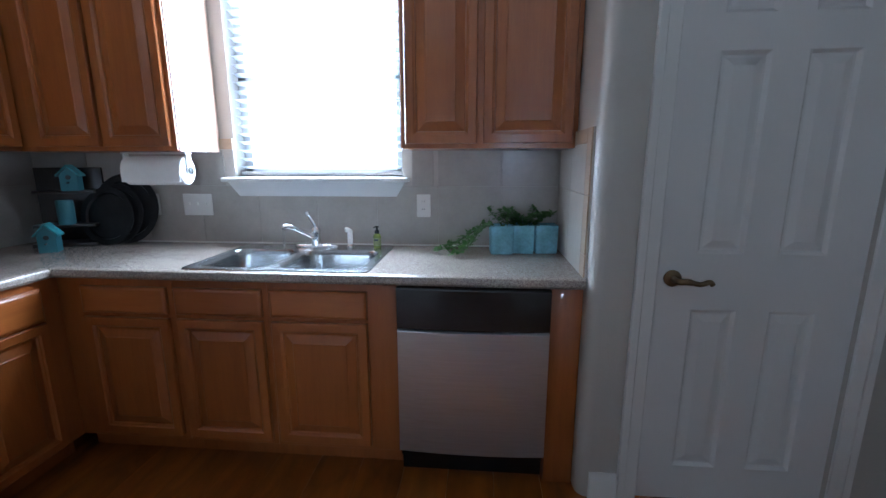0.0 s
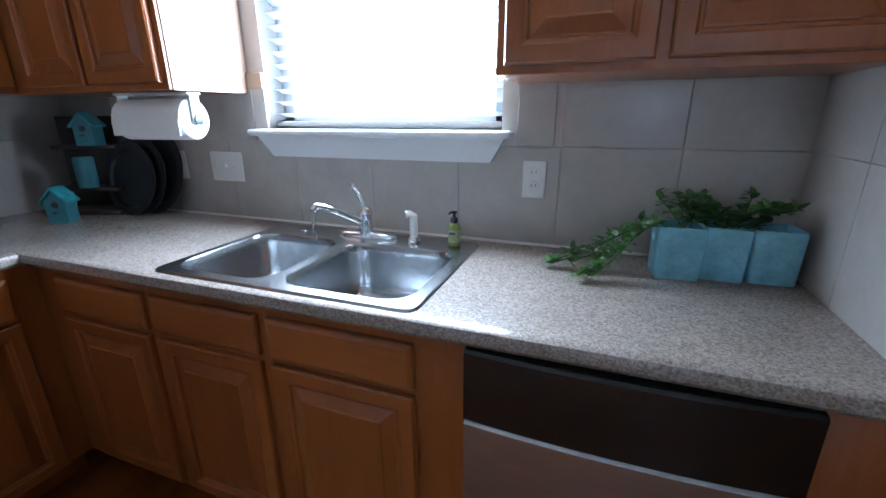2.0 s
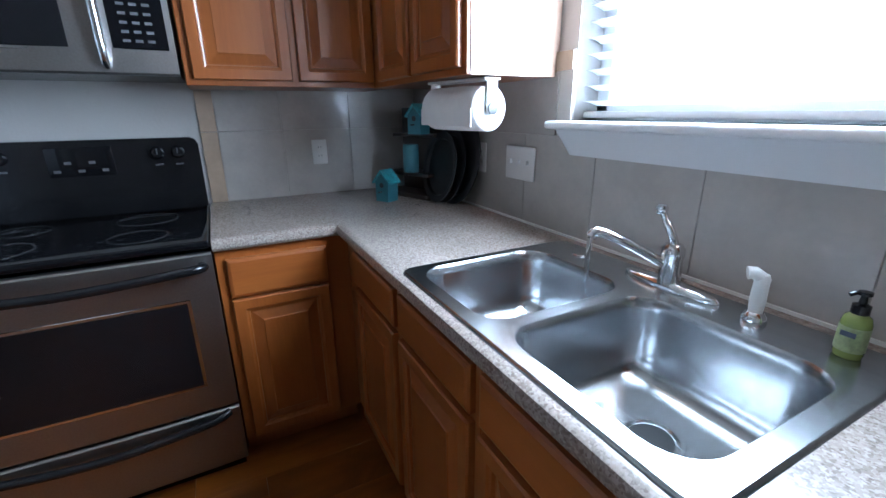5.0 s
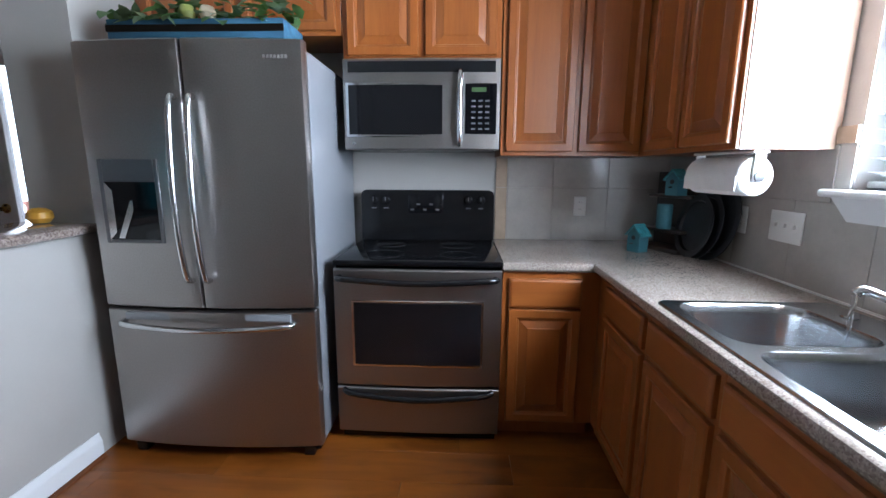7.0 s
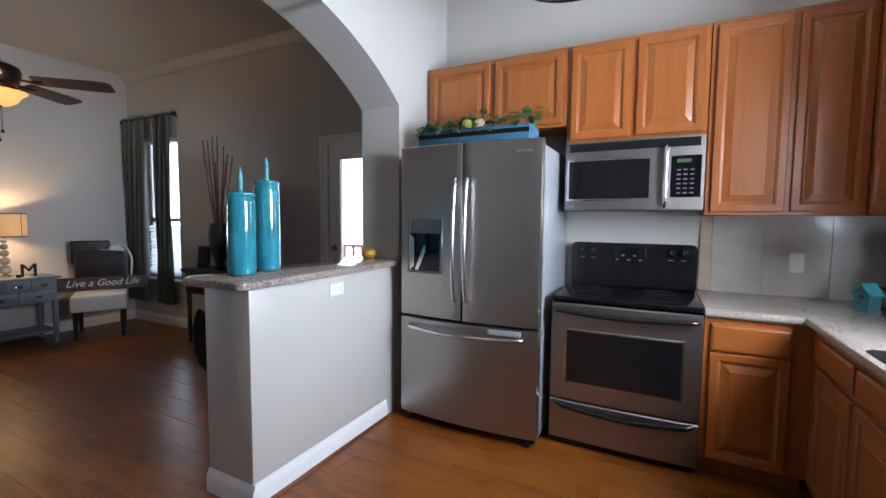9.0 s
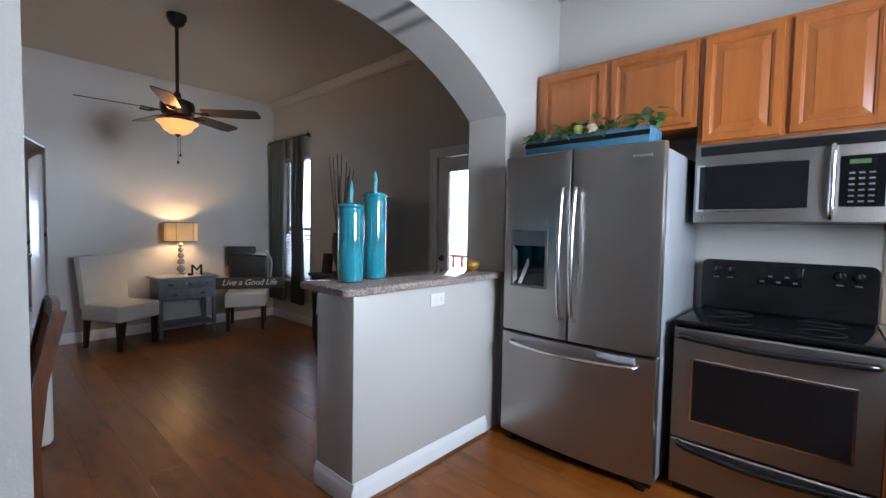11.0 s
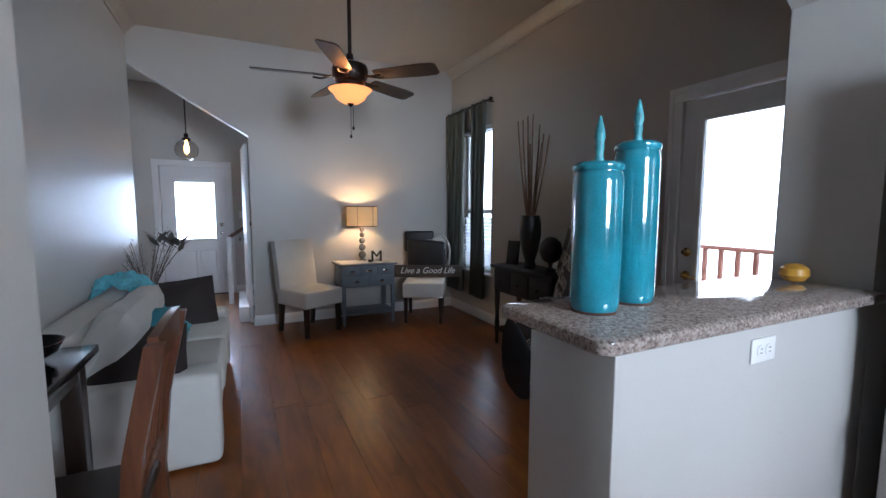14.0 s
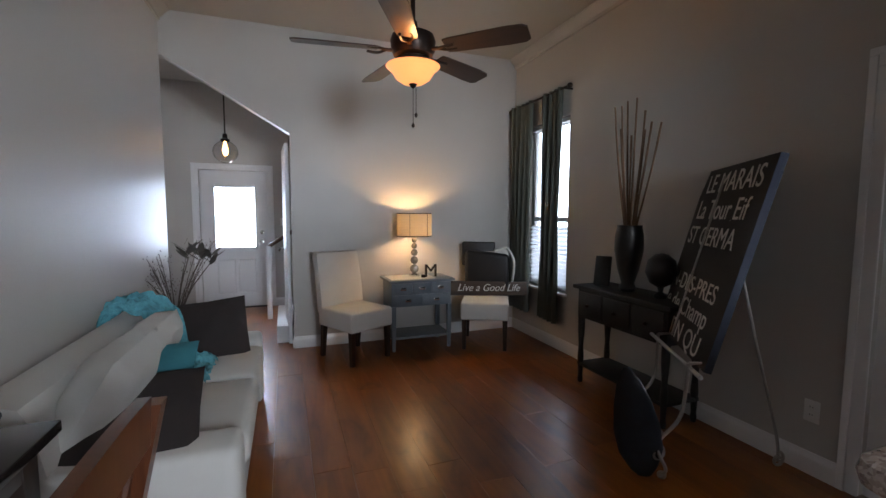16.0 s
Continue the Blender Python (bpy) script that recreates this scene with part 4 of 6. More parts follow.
# ---- doors ----
def panel_door(w, h, panels, t=0.035, both=True):
    """A moulded panel door: recessed frames with raised fields; front at y = 0."""
    bm = bmesh.new()
    xs = sorted({0, w} | {p[0] for p in panels} | {p[1] for p in panels})
    zs = sorted({0, h} | {p[2] for p in panels} | {p[3] for p in panels})
    inside = lambda x0, x1, z0, z1: any(p[0] - 1e-6 <= x0 and x1 <= p[1] + 1e-6 and p[2] - 1e-6 <= z0 and z1 <= p[3] + 1e-6 for p in panels)
    for x0, x1 in zip(xs, xs[1:]):
        for z0, z1 in zip(zs, zs[1:]):
            if not inside(x0, x1, z0, z1):
                bm.faces.new([bm.verts.new(p) for p in ((x0, 0, z0), (x1, 0, z0), (x1, 0, z1), (x0, 0, z1))])
    for x0, x1, z0, z1 in panels:
        ring = lambda i, y: [(x0 + i, y, z0 + i), (x1 - i, y, z0 + i), (x1 - i, y, z1 - i), (x0 + i, y, z1 - i)]
        loft(bm, [ring(0, 0), ring(0.006, 0.005), ring(0.012, 0.011), ring(0.02, 0.011), ring(0.042, 0.004), ring(0.045, 0.003)], cap=(False, True))
    loft(bm, [[(0, 0, 0), (w, 0, 0), (w, 0, h), (0, 0, h)], [(0, t, 0), (w, t, 0), (w, t, h), (0, t, h)]], cap=(False, True))
    bmesh.ops.remove_doubles(bm, verts=bm.verts, dist=0.0002)
    return bm


pw = PX1 - PX0 - 0.012
c1, c2 = 0.118, 0.118 + (pw - 0.118 * 2 - 0.1) / 2
cols = ((0.128, 0.284), (pw - 0.284, pw - 0.128))
rows_ = ((0.145, 0.78), (0.985, 1.645), (1.755, 1.92))
pdr = tagged(new("door_1"), "closed white six-panel pantry door", "", "", "structure")
pdr.matrix_basis = pose(PX0 + 0.006, PY + 0.012, 0.01)
part("leaf", panel_door(pw, 2.035, [(a, b, z0, z1) for a, b in cols for z0, z1 in rows_]), DOORP, pdr, sharp=9)
bm = bmesh.new()
loft(bm, [[(0.03 * math.cos(a), y, 0.03 * math.sin(a)) for a in [2 * math.pi * k / 24 for k in range(24)]] for y in (0, -0.006)] + [[(0.02 * math.cos(a), -0.012, 0.02 * math.sin(a)) for a in [2 * math.pi * k / 24 for k in range(24)]]])
hd = part("door_handle", bm, BRONZE, pdr, "aged bronze lever handle", pose(0.054, 0, 0.895))
part("lever", tube(bmesh.new(), curve_pts([(0, -0.01, 0), (0, -0.05, 0.0), (0.03, -0.058, 0.002), (0.07, -0.056, -0.006), (0.1, -0.054, 0.002), (0.112, -0.052, -0.008)], 5), [0.011] * 12 + [0.009] * 14, 12), BRONZE, hd)
part("door_frame", casing(bmesh.new(), PX0, PX1, PH, 0.075, PY, "x", -1, 0.02), TRIM, pdr).matrix_basis = pdr.matrix_basis.inverted()

# ---- patio door and what lies outside it ----
SKYP = glow("bright_overcast_garden", (0.93, 0.96, 1.0), PATIO_GLOW)
SKYF = glow("bright_overcast_street", (0.80, 0.88, 1.0), FRONT_GLOW)
SKYL = glow("bright_overcast_yard", (0.86, 0.93, 1.0), LIVING_GLOW)
pd = tagged(new("door_2"), "closed white patio door with a full glass pane", "", "", "structure")
pd.matrix_basis = WL
G0, G1, GZ0, GZ1 = 0.185, 0.71, 0.22, 1.87
bm = bmesh.new()
for a in ((SD0 + 0.005, G0, 0.01, PDH - 0.005), (G1, SD1 - 0.005, 0.01, PDH - 0.005), (G0, G1, 0.01, GZ0), (G0, G1, GZ1, PDH - 0.005)):
    box(bm, a[0], a[1], -0.06, -0.02, a[2], a[3])
leaf = part("leaf", bm, DOORP, pd)
bm = bmesh.new()
for a in ((G0 - 0.03, G0 + 0.012, GZ0 - 0.03, GZ1 + 0.03), (G1 - 0.012, G1 + 0.03, GZ0 - 0.03, GZ1 + 0.03), (G0 + 0.012, G1 - 0.012, GZ0 - 0.03, GZ0 + 0.012), (G0 + 0.012, G1 - 0.012, GZ1 - 0.012, GZ1 + 0.03)):
    box(bm, a[0], a[1], -0.022, -0.008, a[2], a[3], bevel=0.004)
part("glazing_bead", bm, TRIM, leaf)
pn = part("pane", bx(G0, G1, -0.043, -0.039, GZ0, GZ1), PANE, pd)
pn.visible_shadow = False
part("door_frame", casing(bmesh.new(), SD0, SD1, PDH, 0.085, 0, "x", 1, 0.02), TRIM, pd)
for z in (0.895, 1.045):
    ro = part("rosette" if z > 1 else "door_handle", lathe(bmesh.new(), [(0.03, 0), (0.028, 0.006), (0.014, 0.012), (0.012, 0.03), (0.014, 0.034), (0, 0.036)], 24), BRASS, pd, "bright brass deadbolt" if z > 1 else "bright brass lever handle", pose(0.778, -0.02, z, -90))
part("lever", tube(bmesh.new(), curve_pts([(0.778, 0.012, 0.895), (0.761, 0.035, 0.895), (0.706, 0.038, 0.893), (0.681, 0.03, 0.888)], 5), 0.009, 10), BRASS, pd)
part("threshold", bx(SD0, SD1, -0.16, 0.03, -0.008, 0.012, bevel=0.004), plain("tan_threshold", (0.30, 0.24, 0.18), 0.5), pd)
DECK = wood("red_stained_deck", (0.16, 0.05, 0.03), (0.30, 0.11, 0.07), (0.40, 0.17, 0.11), 0.6, "y", 0.6, 0.0, 0.1)
dk = thing("deck_railing", pose(-2.75, 0, 0), "red-stained wooden deck railing with square balusters", "railing")
part("rail", bx(-0.05, 0.05, -2.5, 3.1, 0.93, 0.965, bevel=0.004), DECK, dk)
part("rail", bx(-0.02, 0.02, -2.5, 3.1, 0.10, 0.16, bevel=0.004), DECK, dk)
me = mesh_of("baluster", bx(-0.018, 0.018, -0.018, 0.018, -0.1, 0.93, bevel=0.002, seg=1), DECK)
for k in range(36):
    ob = new("baluster", me)
    ob.parent, ob.location = dk, (0, -2.4 + k * 0.155, 0)
setting("deck", bx(-2.9, -1.2, -2.6, 3.1, -0.25, -0.1), DECK, "red-stained wooden deck boards")
tagged(solid("backdrop", bx(-4.32, -4.3, -3.5, 6.5, -0.24, 4.5), SKYP, "bright overcast sky beyond the deck", ""), kind="structure")

# ---- living room window, curtains ----
lw = tagged(new("window_2"), "tall white sash window with a slatted blind", "", "", "structure")
lw.matrix_basis = WL
bm = bmesh.new()
for a in ((SW0, SW0 + 0.05, SWZ0, SWZ1), (SW1 - 0.05, SW1, SWZ0, SWZ1), (SW0, SW1, SWZ0, SWZ0 + 0.05), (SW0, SW1, SWZ1 - 0.05, SWZ1), (SW0, SW1, 1.26, 1.31)):
    box(bm, a[0], a[1], -0.12, -0.08, a[2], a[3], bevel=0.004)
part("window_frame", bm, TRIM, lw)
pn = part("pane", bx(SW0 + 0.04, SW1 - 0.04, -0.104, -0.1, SWZ0 + 0.04, SWZ1 - 0.04), PANE, lw)
pn.visible_shadow = False
part("window_sill", bx(SW0 - 0.02, SW1 + 0.02, -0.08, 0.04, SWZ0 - 0.025, SWZ0, bevel=0.006), TRIM, lw)
lb = part("blind", bx(SW0 + 0.02, SW1 - 0.02, -0.07, -0.03, SWZ1 - 0.045, SWZ1 - 0.002, bevel=0.004), TRIM, lw, "white slatted window blind")
window_blind(SW0 + 0.03, SW1 - 0.03, SWZ0 + 0.02, 1.25, lb, "x", -0.05, 40)
CURT = plain("grey_green_curtain_cloth", (0.085, 0.092, 0.078), 0.9, vary=0.1, scale=3, fine=300, bumps=0.4, stretch=(1, 1, 0.2))
def curtain(s0, s1, z0, z1, folds):
    n = folds * 10
    f = lambda t, z: 0.075 + 0.035 * math.sin(t * folds * 2 * math.pi) * (0.7 + 0.3 * (z1 - z) / (z1 - z0)) + 0.012 * math.sin(t * folds * 5.1 + z * 2)
    bm = bmesh.new()
    zs = [z0 + (z1 - z0) * k / 12 for k in range(13)]
    mid = (s0 + s1) / 2
    loops = []
    for z in zs:
        w = 1 - 0.10 * math.sin(math.pi * (z - z0) / (z1 - z0)) 
        a = [(mid + (s0 + (s1 - s0) * k / n - mid) * w, f(k / n, z), z) for k in range(n + 1)]
        loops.append(a + [(x, y - 0.004, zz) for x, y, zz in reversed(a)])
    loft(bm, loops)
    return bm
solid("curtain", curtain(3.15, 3.48, 0.28, 2.52, 4), CURT, "grey-green floor-length curtain on a dark rod", "curtain", WL, "window curtains")
solid("curtain", curtain(3.66, 4.09, 0.28, 2.52, 5), CURT, "grey-green floor-length curtain in the room corner", "curtain", WL, "window curtains")
DARKMETAL = plain("dark_bronze_metal", (0.025, 0.018, 0.014), 0.4, metal=0.8, vary=0.2, bumps=0.05)
rod = thing("curtain_rod", WL, "dark bronze curtain rod with ball ends", "curtain rod")
part("rod", tube(bmesh.new(), [(3.05, 0.08, 2.50), (4.12, 0.08, 2.50)], 0.011, 12), DARKMETAL, rod)
part("finial", lathe(bmesh.new(), [(0, -0.026), (0.02, -0.016), (0.026, 0), (0.02, 0.016), (0, 0.026)], 16, (3.03, 0.08, 2.50)), DARKMETAL, rod)
part("bracket", bx(3.09, 3.105, 0.0, 0.08, 2.485, 2.50), DARKMETAL, rod)
tagged(solid("backdrop", bx(2.3, 5.4, -1.1, -1.08, 0.0, 3.2), SKYL, "bright overcast sky outside the window", "", WL), kind="structure")

# ---- front door and hall ----
fd = tagged(new("door_3"), "closed white front door with a square glass light", "", "", "structure")
fd.matrix_basis = pose(FD1 - 0.005, FY - 0.02, 0.01, 0, 0, 180)
fw = FD1 - FD0 - 0.01
V0, V1, VZ0, VZ1 = 0.165, 0.70, 0.84, 1.70
bm = bmesh.new()
for a in ((0, V0, 0, FDH - 0.015), (V1, fw, 0, FDH - 0.015), (V0, V1, 0.75, VZ0), (V0, V1, VZ1, FDH - 0.015)):
    box(bm, a[0], a[1], 0, 0.045, a[2], a[3])
leaf = part("leaf", bm, DOORP, fd)
lower = part("panel", panel_door(V1 - V0, 0.75, [(0.02, 0.25, 0.2, 0.68), (V1 - V0 - 0.25, V1 - V0 - 0.02, 0.2, 0.68)], 0.045), DOORP, fd, m=pose(V0, 0, 0))
bm = bmesh.new()
for a in ((V0 - 0.025, V0 + 0.015, VZ0 - 0.025, VZ1 + 0.025), (V1 - 0.015, V1 + 0.025, VZ0 - 0.025, VZ1 + 0.025), (V0 + 0.015, V1 - 0.015, VZ0 - 0.025, VZ0 + 0.015), (V0 + 0.015, V1 - 0.015, VZ1 - 0.015, VZ1 + 0.025)):
    box(bm, a[0], a[1], -0.014, 0.0, a[2], a[3], bevel=0.004)
part("glazing_bead", bm, TRIM, leaf)
# Added strips behind the leaf's edges block light leaking from the glowing backdrop.
for a in ((-0.005, 0.02, 0, FDH - 0.03), (fw - 0.02, fw + 0.005, 0, FDH - 0.03), (-0.005, fw + 0.005, FDH - 0.03, FDH - 0.01)):
    part("edge_light_block", bx(a[0], a[1], 0.047, 0.075, a[2], a[3]), TRIM, fd)
FROST = glass("frosted_door_glass", (0.95, 0.97, 1.0), 0.35)
pn = part("pane", bx(V0, V1, 0.018, 0.024, VZ0, VZ1), FROST, fd)
pn.visible_shadow = False
for z in (0.93, 1.06):
    part("door_handle" if z < 1 else "deadbolt", lathe(bmesh.new(), [(0.03, 0), (0.028, 0.006), (0.012, 0.012), (0.012, 0.035), (0.026, 0.045), (0.026, 0.06), (0, 0.066)] if z < 1 else [(0.03, 0), (0.028, 0.014), (0.016, 0.02), (0, 0.02)], 20), SILVER, fd, "satin nickel door knob", pose(fw - 0.075, 0, z, 90))
part("door_frame", casing(bmesh.new(), FD0, FD1, FDH, 0.085, FY, "x", 1, 0.02), TRIM, fd).matrix_basis = fd.matrix_basis.inverted()
part("threshold", bx(0, fw, -0.05, 0.12, -0.015, 0.004), DARKSLOT, fd)
tagged(solid("backdrop", bx(-0.6, 4.7, FY - 1.3, FY - 1.28, -0.2, 3.4), SKYF, "bright overcast sky outside the front door", ""), kind="structure")
DARKWOOD = wood("espresso_wood", (0.008, 0.005, 0.004), (0.018, 0.010, 0.007), (0.035, 0.018, 0.011), 0.3, "z", 1.0, 0.3, 0.15)
REDWOOD = wood("cherry_wood", (0.035, 0.010, 0.004), (0.08, 0.025, 0.009), (0.13, 0.046, 0.018), 0.28, "z", 1.0, 0.4, 0.1)
st = thing("staircase", pose(-0.6, -0.05, 0), "white staircase with dark handrail in the hall", "staircase")
for k in range(4):
    part("step", bx(1.06, 2.06 - 0.26 * k, -2.55, -1.47, 0.18 * k, 0.18 * (k + 1), bevel=0.008), TRIM, st)
part("handrail", tube(bmesh.new(), [(2.16, -2.62, 0.92), (1.2, -2.62, 1.55)], 0.024, 12), REDWOOD, st)
part("newel", bx(2.13, 2.19, -2.65, -2.59, 0.0, 0.93, bevel=0.004), TRIM, st)
hc = tagged(new("door_4"), "white closet door standing open in the hall", "", "", "structure")
hc.matrix_basis = pose(1.327, -1.43, 0.01, 0, 0, -87)
part("leaf", bx(0, 0.62, -0.017, 0.017, 0, 2.02, bevel=0.002), DOORP, hc)
part("door_handle", lathe(bmesh.new(), [(0.028, 0), (0.012, 0.01), (0.012, 0.03), (0.026, 0.042), (0.02, 0.058), (0, 0.062)], 18), SILVER, hc, "satin nickel door knob", pose(0.56, 0.017, 0.93, -90))
outlet(pose(1.36, FY, 1.22, 0, 0, 180), "switch", 2)

# ---- pendant ----
WARM = (1.0, 0.52, 0.18)
pe = thing("pendant_lamp", pose(1.985, -2.5, 1.92), "clear glass globe pendant with glowing filament bulb", "pendant lamp")
pg = part("globe", lathe(bmesh.new(), [(0.135 * math.sin(radians(a)), 0.13 - 0.13 * math.cos(radians(a))) for a in range(20, 161, 10)] + [(0.131 * math.sin(radians(a)), 0.13 - 0.126 * math.cos(radians(a))) for a in range(160, 19, -10)] + [(0.135 * math.sin(radians(20)), 0.13 - 0.13 * math.cos(radians(20)))], 32), glass("thin_globe_glass", (0.93, 0.9, 0.86), 0.03, 1.5), pe, "clear glass globe")
pg.visible_shadow = False
part("cap", lathe(bmesh.new(), [(0.05, 0.25), (0.05, 0.275), (0.028, 0.285), (0.025, 0.335), (0.006, 0.345), (0, 0.345)], 20), DARKMETAL, pe)
part("cord", tube(bmesh.new(), [(0, 0, 0.34), (0, 0, CEIL - 1.92)], 0.008, 8), DARKMETAL, pe)
part("bulb", lathe(bmesh.new(), [(0, 0.085), (0.02, 0.095), (0.03, 0.13), (0.027, 0.17), (0.014, 0.22), (0.012, 0.25)], 20), glow("glowing_filament_bulb", WARM, 14.0), pe)

# ---- ceiling fan ----
fan = thing("ceiling_fan", pose(0.645, 0.68, 2.065, 0, 0, 1), "dark five-blade ceiling fan with glowing amber bowl light", "ceiling fan")
part("downrod", tube(bmesh.new(), [(0, 0, 0.34), (0, 0, CEIL - 2.105)], 0.014, 12), DARKMETAL, fan)
part("canopy", lathe(bmesh.new(), [(0.02, CEIL - 2.185), (0.05, CEIL - 2.165), (0.075, CEIL - 2.115), (0.075, CEIL - 2.087), (0, CEIL - 2.087)], 24), DARKMETAL, fan)
part("motor", lathe(bmesh.new(), [(0.06, 0.16), (0.11, 0.17), (0.125, 0.2), (0.13, 0.25), (0.12, 0.28), (0.08, 0.3), (0.03, 0.31), (0.024, 0.36), (0, 0.36)], 32), DARKMETAL, fan)
part("fitter", lathe(bmesh.new(), [(0, 0.10), (0.05, 0.105), (0.1, 0.13), (0.1, 0.15), (0.06, 0.17)], 24), DARKMETAL, fan)
AMBER = glow("lit_amber_glass", (1.0, 0.42, 0.12), 1.1)
bowl = part("bowl", lathe(bmesh.new(), [(0, 0.012), (0.06, 0.018), (0.1, 0.045), (0.125, 0.085), (0.15, 0.105), (0.156, 0.112), (0.15, 0.114), (0.12, 0.095), (0.09, 0.05), (0.05, 0.024), (0, 0.02)], 36), AMBER, fan, "glowing amber glass bowl")
part("finial", lathe(bmesh.new(), [(0, -0.012), (0.012, -0.004), (0.022, 0.008), (0.024, 0.014), (0, 0.016)], 16), DARKMETAL, fan)
BLADE = wood("dark_walnut_blade", (0.015, 0.008, 0.005), (0.035, 0.018, 0.011), (0.06, 0.03, 0.017), 0.4, "x", 0.8, 0.1, 0.05)
for k in range(5):
    m = pose(0, 0, 0.2, 0, 0, 64 + 72 * k)
    bm = bmesh.new()
    o = [(0.2, -0.055), (0.24, -0.062), (0.55, -0.075), (0.64, -0.07), (0.665, -0.05), (0.665, 0.05), (0.64, 0.07), (0.55, 0.075), (0.24, 0.062), (0.2, 0.055)]
    loft(bm, [[(x, y * math.cos(0.22), z - y * math.sin(0.22)) for x, y in o] for z in (-0.004, 0.004)])
    bl = part("blade", bm, BLADE, fan, m=m)
    bm = bmesh.new()
    box(bm, 0.1, 0.16, -0.014, 0.014, -0.012, 0.0, bevel=0.003)
    tube(bm, curve_pts([(0.15, 0, -0.006), (0.2, 0.03, -0.01), (0.26, 0.03, -0.006)], 4), 0.008, 8)
    tube(bm, curve_pts([(0.15, 0, -0.006), (0.2, -0.03, -0.016), (0.26, -0.03, -0.012)], 4), 0.008, 8)
    part("blade_iron", bm, DARKMETAL, bl)
for x, l in ((0.0, 0.2), (-0.018, 0.14)):
    ch = part("pull_chain", tube(bmesh.new(), [(x, 0, -0.005), (x, 0, -0.005 - l)], 0.0022, 6), DARKMETAL, fan)
    part("pull", lathe(bmesh.new(), [(0, -0.03), (0.008, -0.022), (0.01, -0.012), (0.004, 0), (0, 0)], 12, (x, 0, -0.005 - l)), DARKMETAL, ch)
fl = bpy.data.lights.new("fan_bulb", "POINT")
fl.energy, fl.color, fl.shadow_soft_size = 22, (1.0, 0.50, 0.18), 0.06
new("fan_bulb", fl).location = (0.645, 0.68, 2.175)

# ---- white parsons chairs ----
LINEN = plain("off_white_slipcover", (0.55, 0.535, 0.50), 0.9, vary=0.05, scale=5, fine=260, bumps=0.35, dist=0.0012)
def soft_box(bm, x0, x1, y0, y1, z0, z1, r=0.03, puff=0.0, seed=0):
    vs = box(bm, x0, x1, y0, y1, z0, z1, bevel=r, seg=4)
    return bm
def parsons(m, label):
    c = thing("parsons_chair", m, label, "chair", "white parsons chairs")
    part("seat", soft_box(bmesh.new(), -0.235, 0.235, -0.26, 0.25, 0.30, 0.475, 0.022), LINEN, c)
    bm = bmesh.new()
    loft(bm, [[(x * w, y + lean, z) for x, y in ((-0.235, -0.045), (-0.2, -0.058), (0.2, -0.058), (0.235, -0.045), (0.235, 0.03), (0.2, 0.04), (-0.2, 0.04), (-0.235, 0.03))] for z, lean, w in ((0.42, -0.225, 1), (0.6, -0.24, 1), (0.8, -0.275, 0.99), (0.95, -0.305, 0.98), (0.968, -0.308, 0.95))])
    part("backrest", bm, LINEN, c)
    for x in (-0.2, 0.2):
        for y in (-0.22, 0.21):
            bm = bmesh.new()
            loft(bm, [[(x + a * s, y + b * s + o, z) for a, b in ((-1, -1), (1, -1), (1, 1), (-1, 1))] for z, s, o in ((0.0, 0.017, -0.03 if y < 0 else 0), (0.31, 0.024, 0))])
            part("leg", bm, DARKWOOD, c)
    return c
parsons(pose(0.755, -0.85, 0, 0, 0, 28), "off-white slipcovered parsons chair with dark legs")
parsons(pose(-0.56, -0.80, 0, 0, 0, -28), "off-white parsons chair piled with dark bags")
BAG = plain("black_leather_bag", (0.012, 0.012, 0.013), 0.45, vary=0.2, scale=12, fine=140, bumps=0.3)
bg_ = thing("handbag", pose(-0.66, -1.01, 0.48, 0, 0, -28), "large black bag slumped against the chair back", "bag")
bm = bmesh.new()
soft_box(bm, -0.25, 0.22, -0.05, 0.07, 0.0, 0.46, 0.04)
for v in bm.verts:
    v.co.y += 0.02 * math.sin(v.co.x * 14) + 0.015 * math.sin(v.co.z * 17)
    v.co.z += 0.03 * math.sin(v.co.x * 9 + 1)
part("body", bm, BAG, bg_)
part("strap", tube(bmesh.new(), curve_pts([(-0.28, 0.0, 0.1), (-0.3, 0.03, 0.35), (-0.22, 0.02, 0.5), (-0.1, 0.06, 0.47)], 6), 0.013, 8), LINEN, bg_, "pale fabric strap")
part("flap", soft_box(bmesh.new(), -0.1, 0.26, -0.07, -0.03, 0.3, 0.56, 0.02), BAG, bg_)
SIGNW = wood("rough_brown_plank", (0.02, 0.012, 0.008), (0.05, 0.03, 0.018), (0.09, 0.055, 0.033), 0.7, "x", 0.8, 0.0, 0.1)
CHALK = plain("chalk_white_paint", (0.62, 0.60, 0.56), 0.9, vary=0.15, scale=40, bumps=0.1)
def lettering(text, size, parent, m, material, shear=0.0, name="lettering", depth=0.0015, wide=1.0):
    cu = bpy.data.curves.new(name, "FONT")
    cu.body, cu.size, cu.extrude, cu.shear, cu.align_x = text, size, depth, shear, "LEFT"
    tmp = new(name, cu)
    me = bpy.data.meshes.new_from_object(tmp.evaluated_get(bpy.context.evaluated_depsgraph_get()))
    bpy.data.objects.remove(tmp)
    me.materials.clear()
    me.materials.append(material)
    ob = new(name, me)
    ob.parent, ob.matrix_basis = parent, m @ Matrix.Diagonal((wide, 1, 1, 1))
    return ob
ls = thing("wooden_sign", pose(-0.20, -0.88, 0.515, -8, 3, 176), "brown wooden plank sign with white script", "sign")
part("plank", bx(0, 0.86, -0.012, 0.012, 0, 0.145, bevel=0.003), SIGNW, ls)
lettering("Live a Good Life", 0.105, ls, pose(0.07, -0.0125, 0.045, 90), CHALK, 0.35)

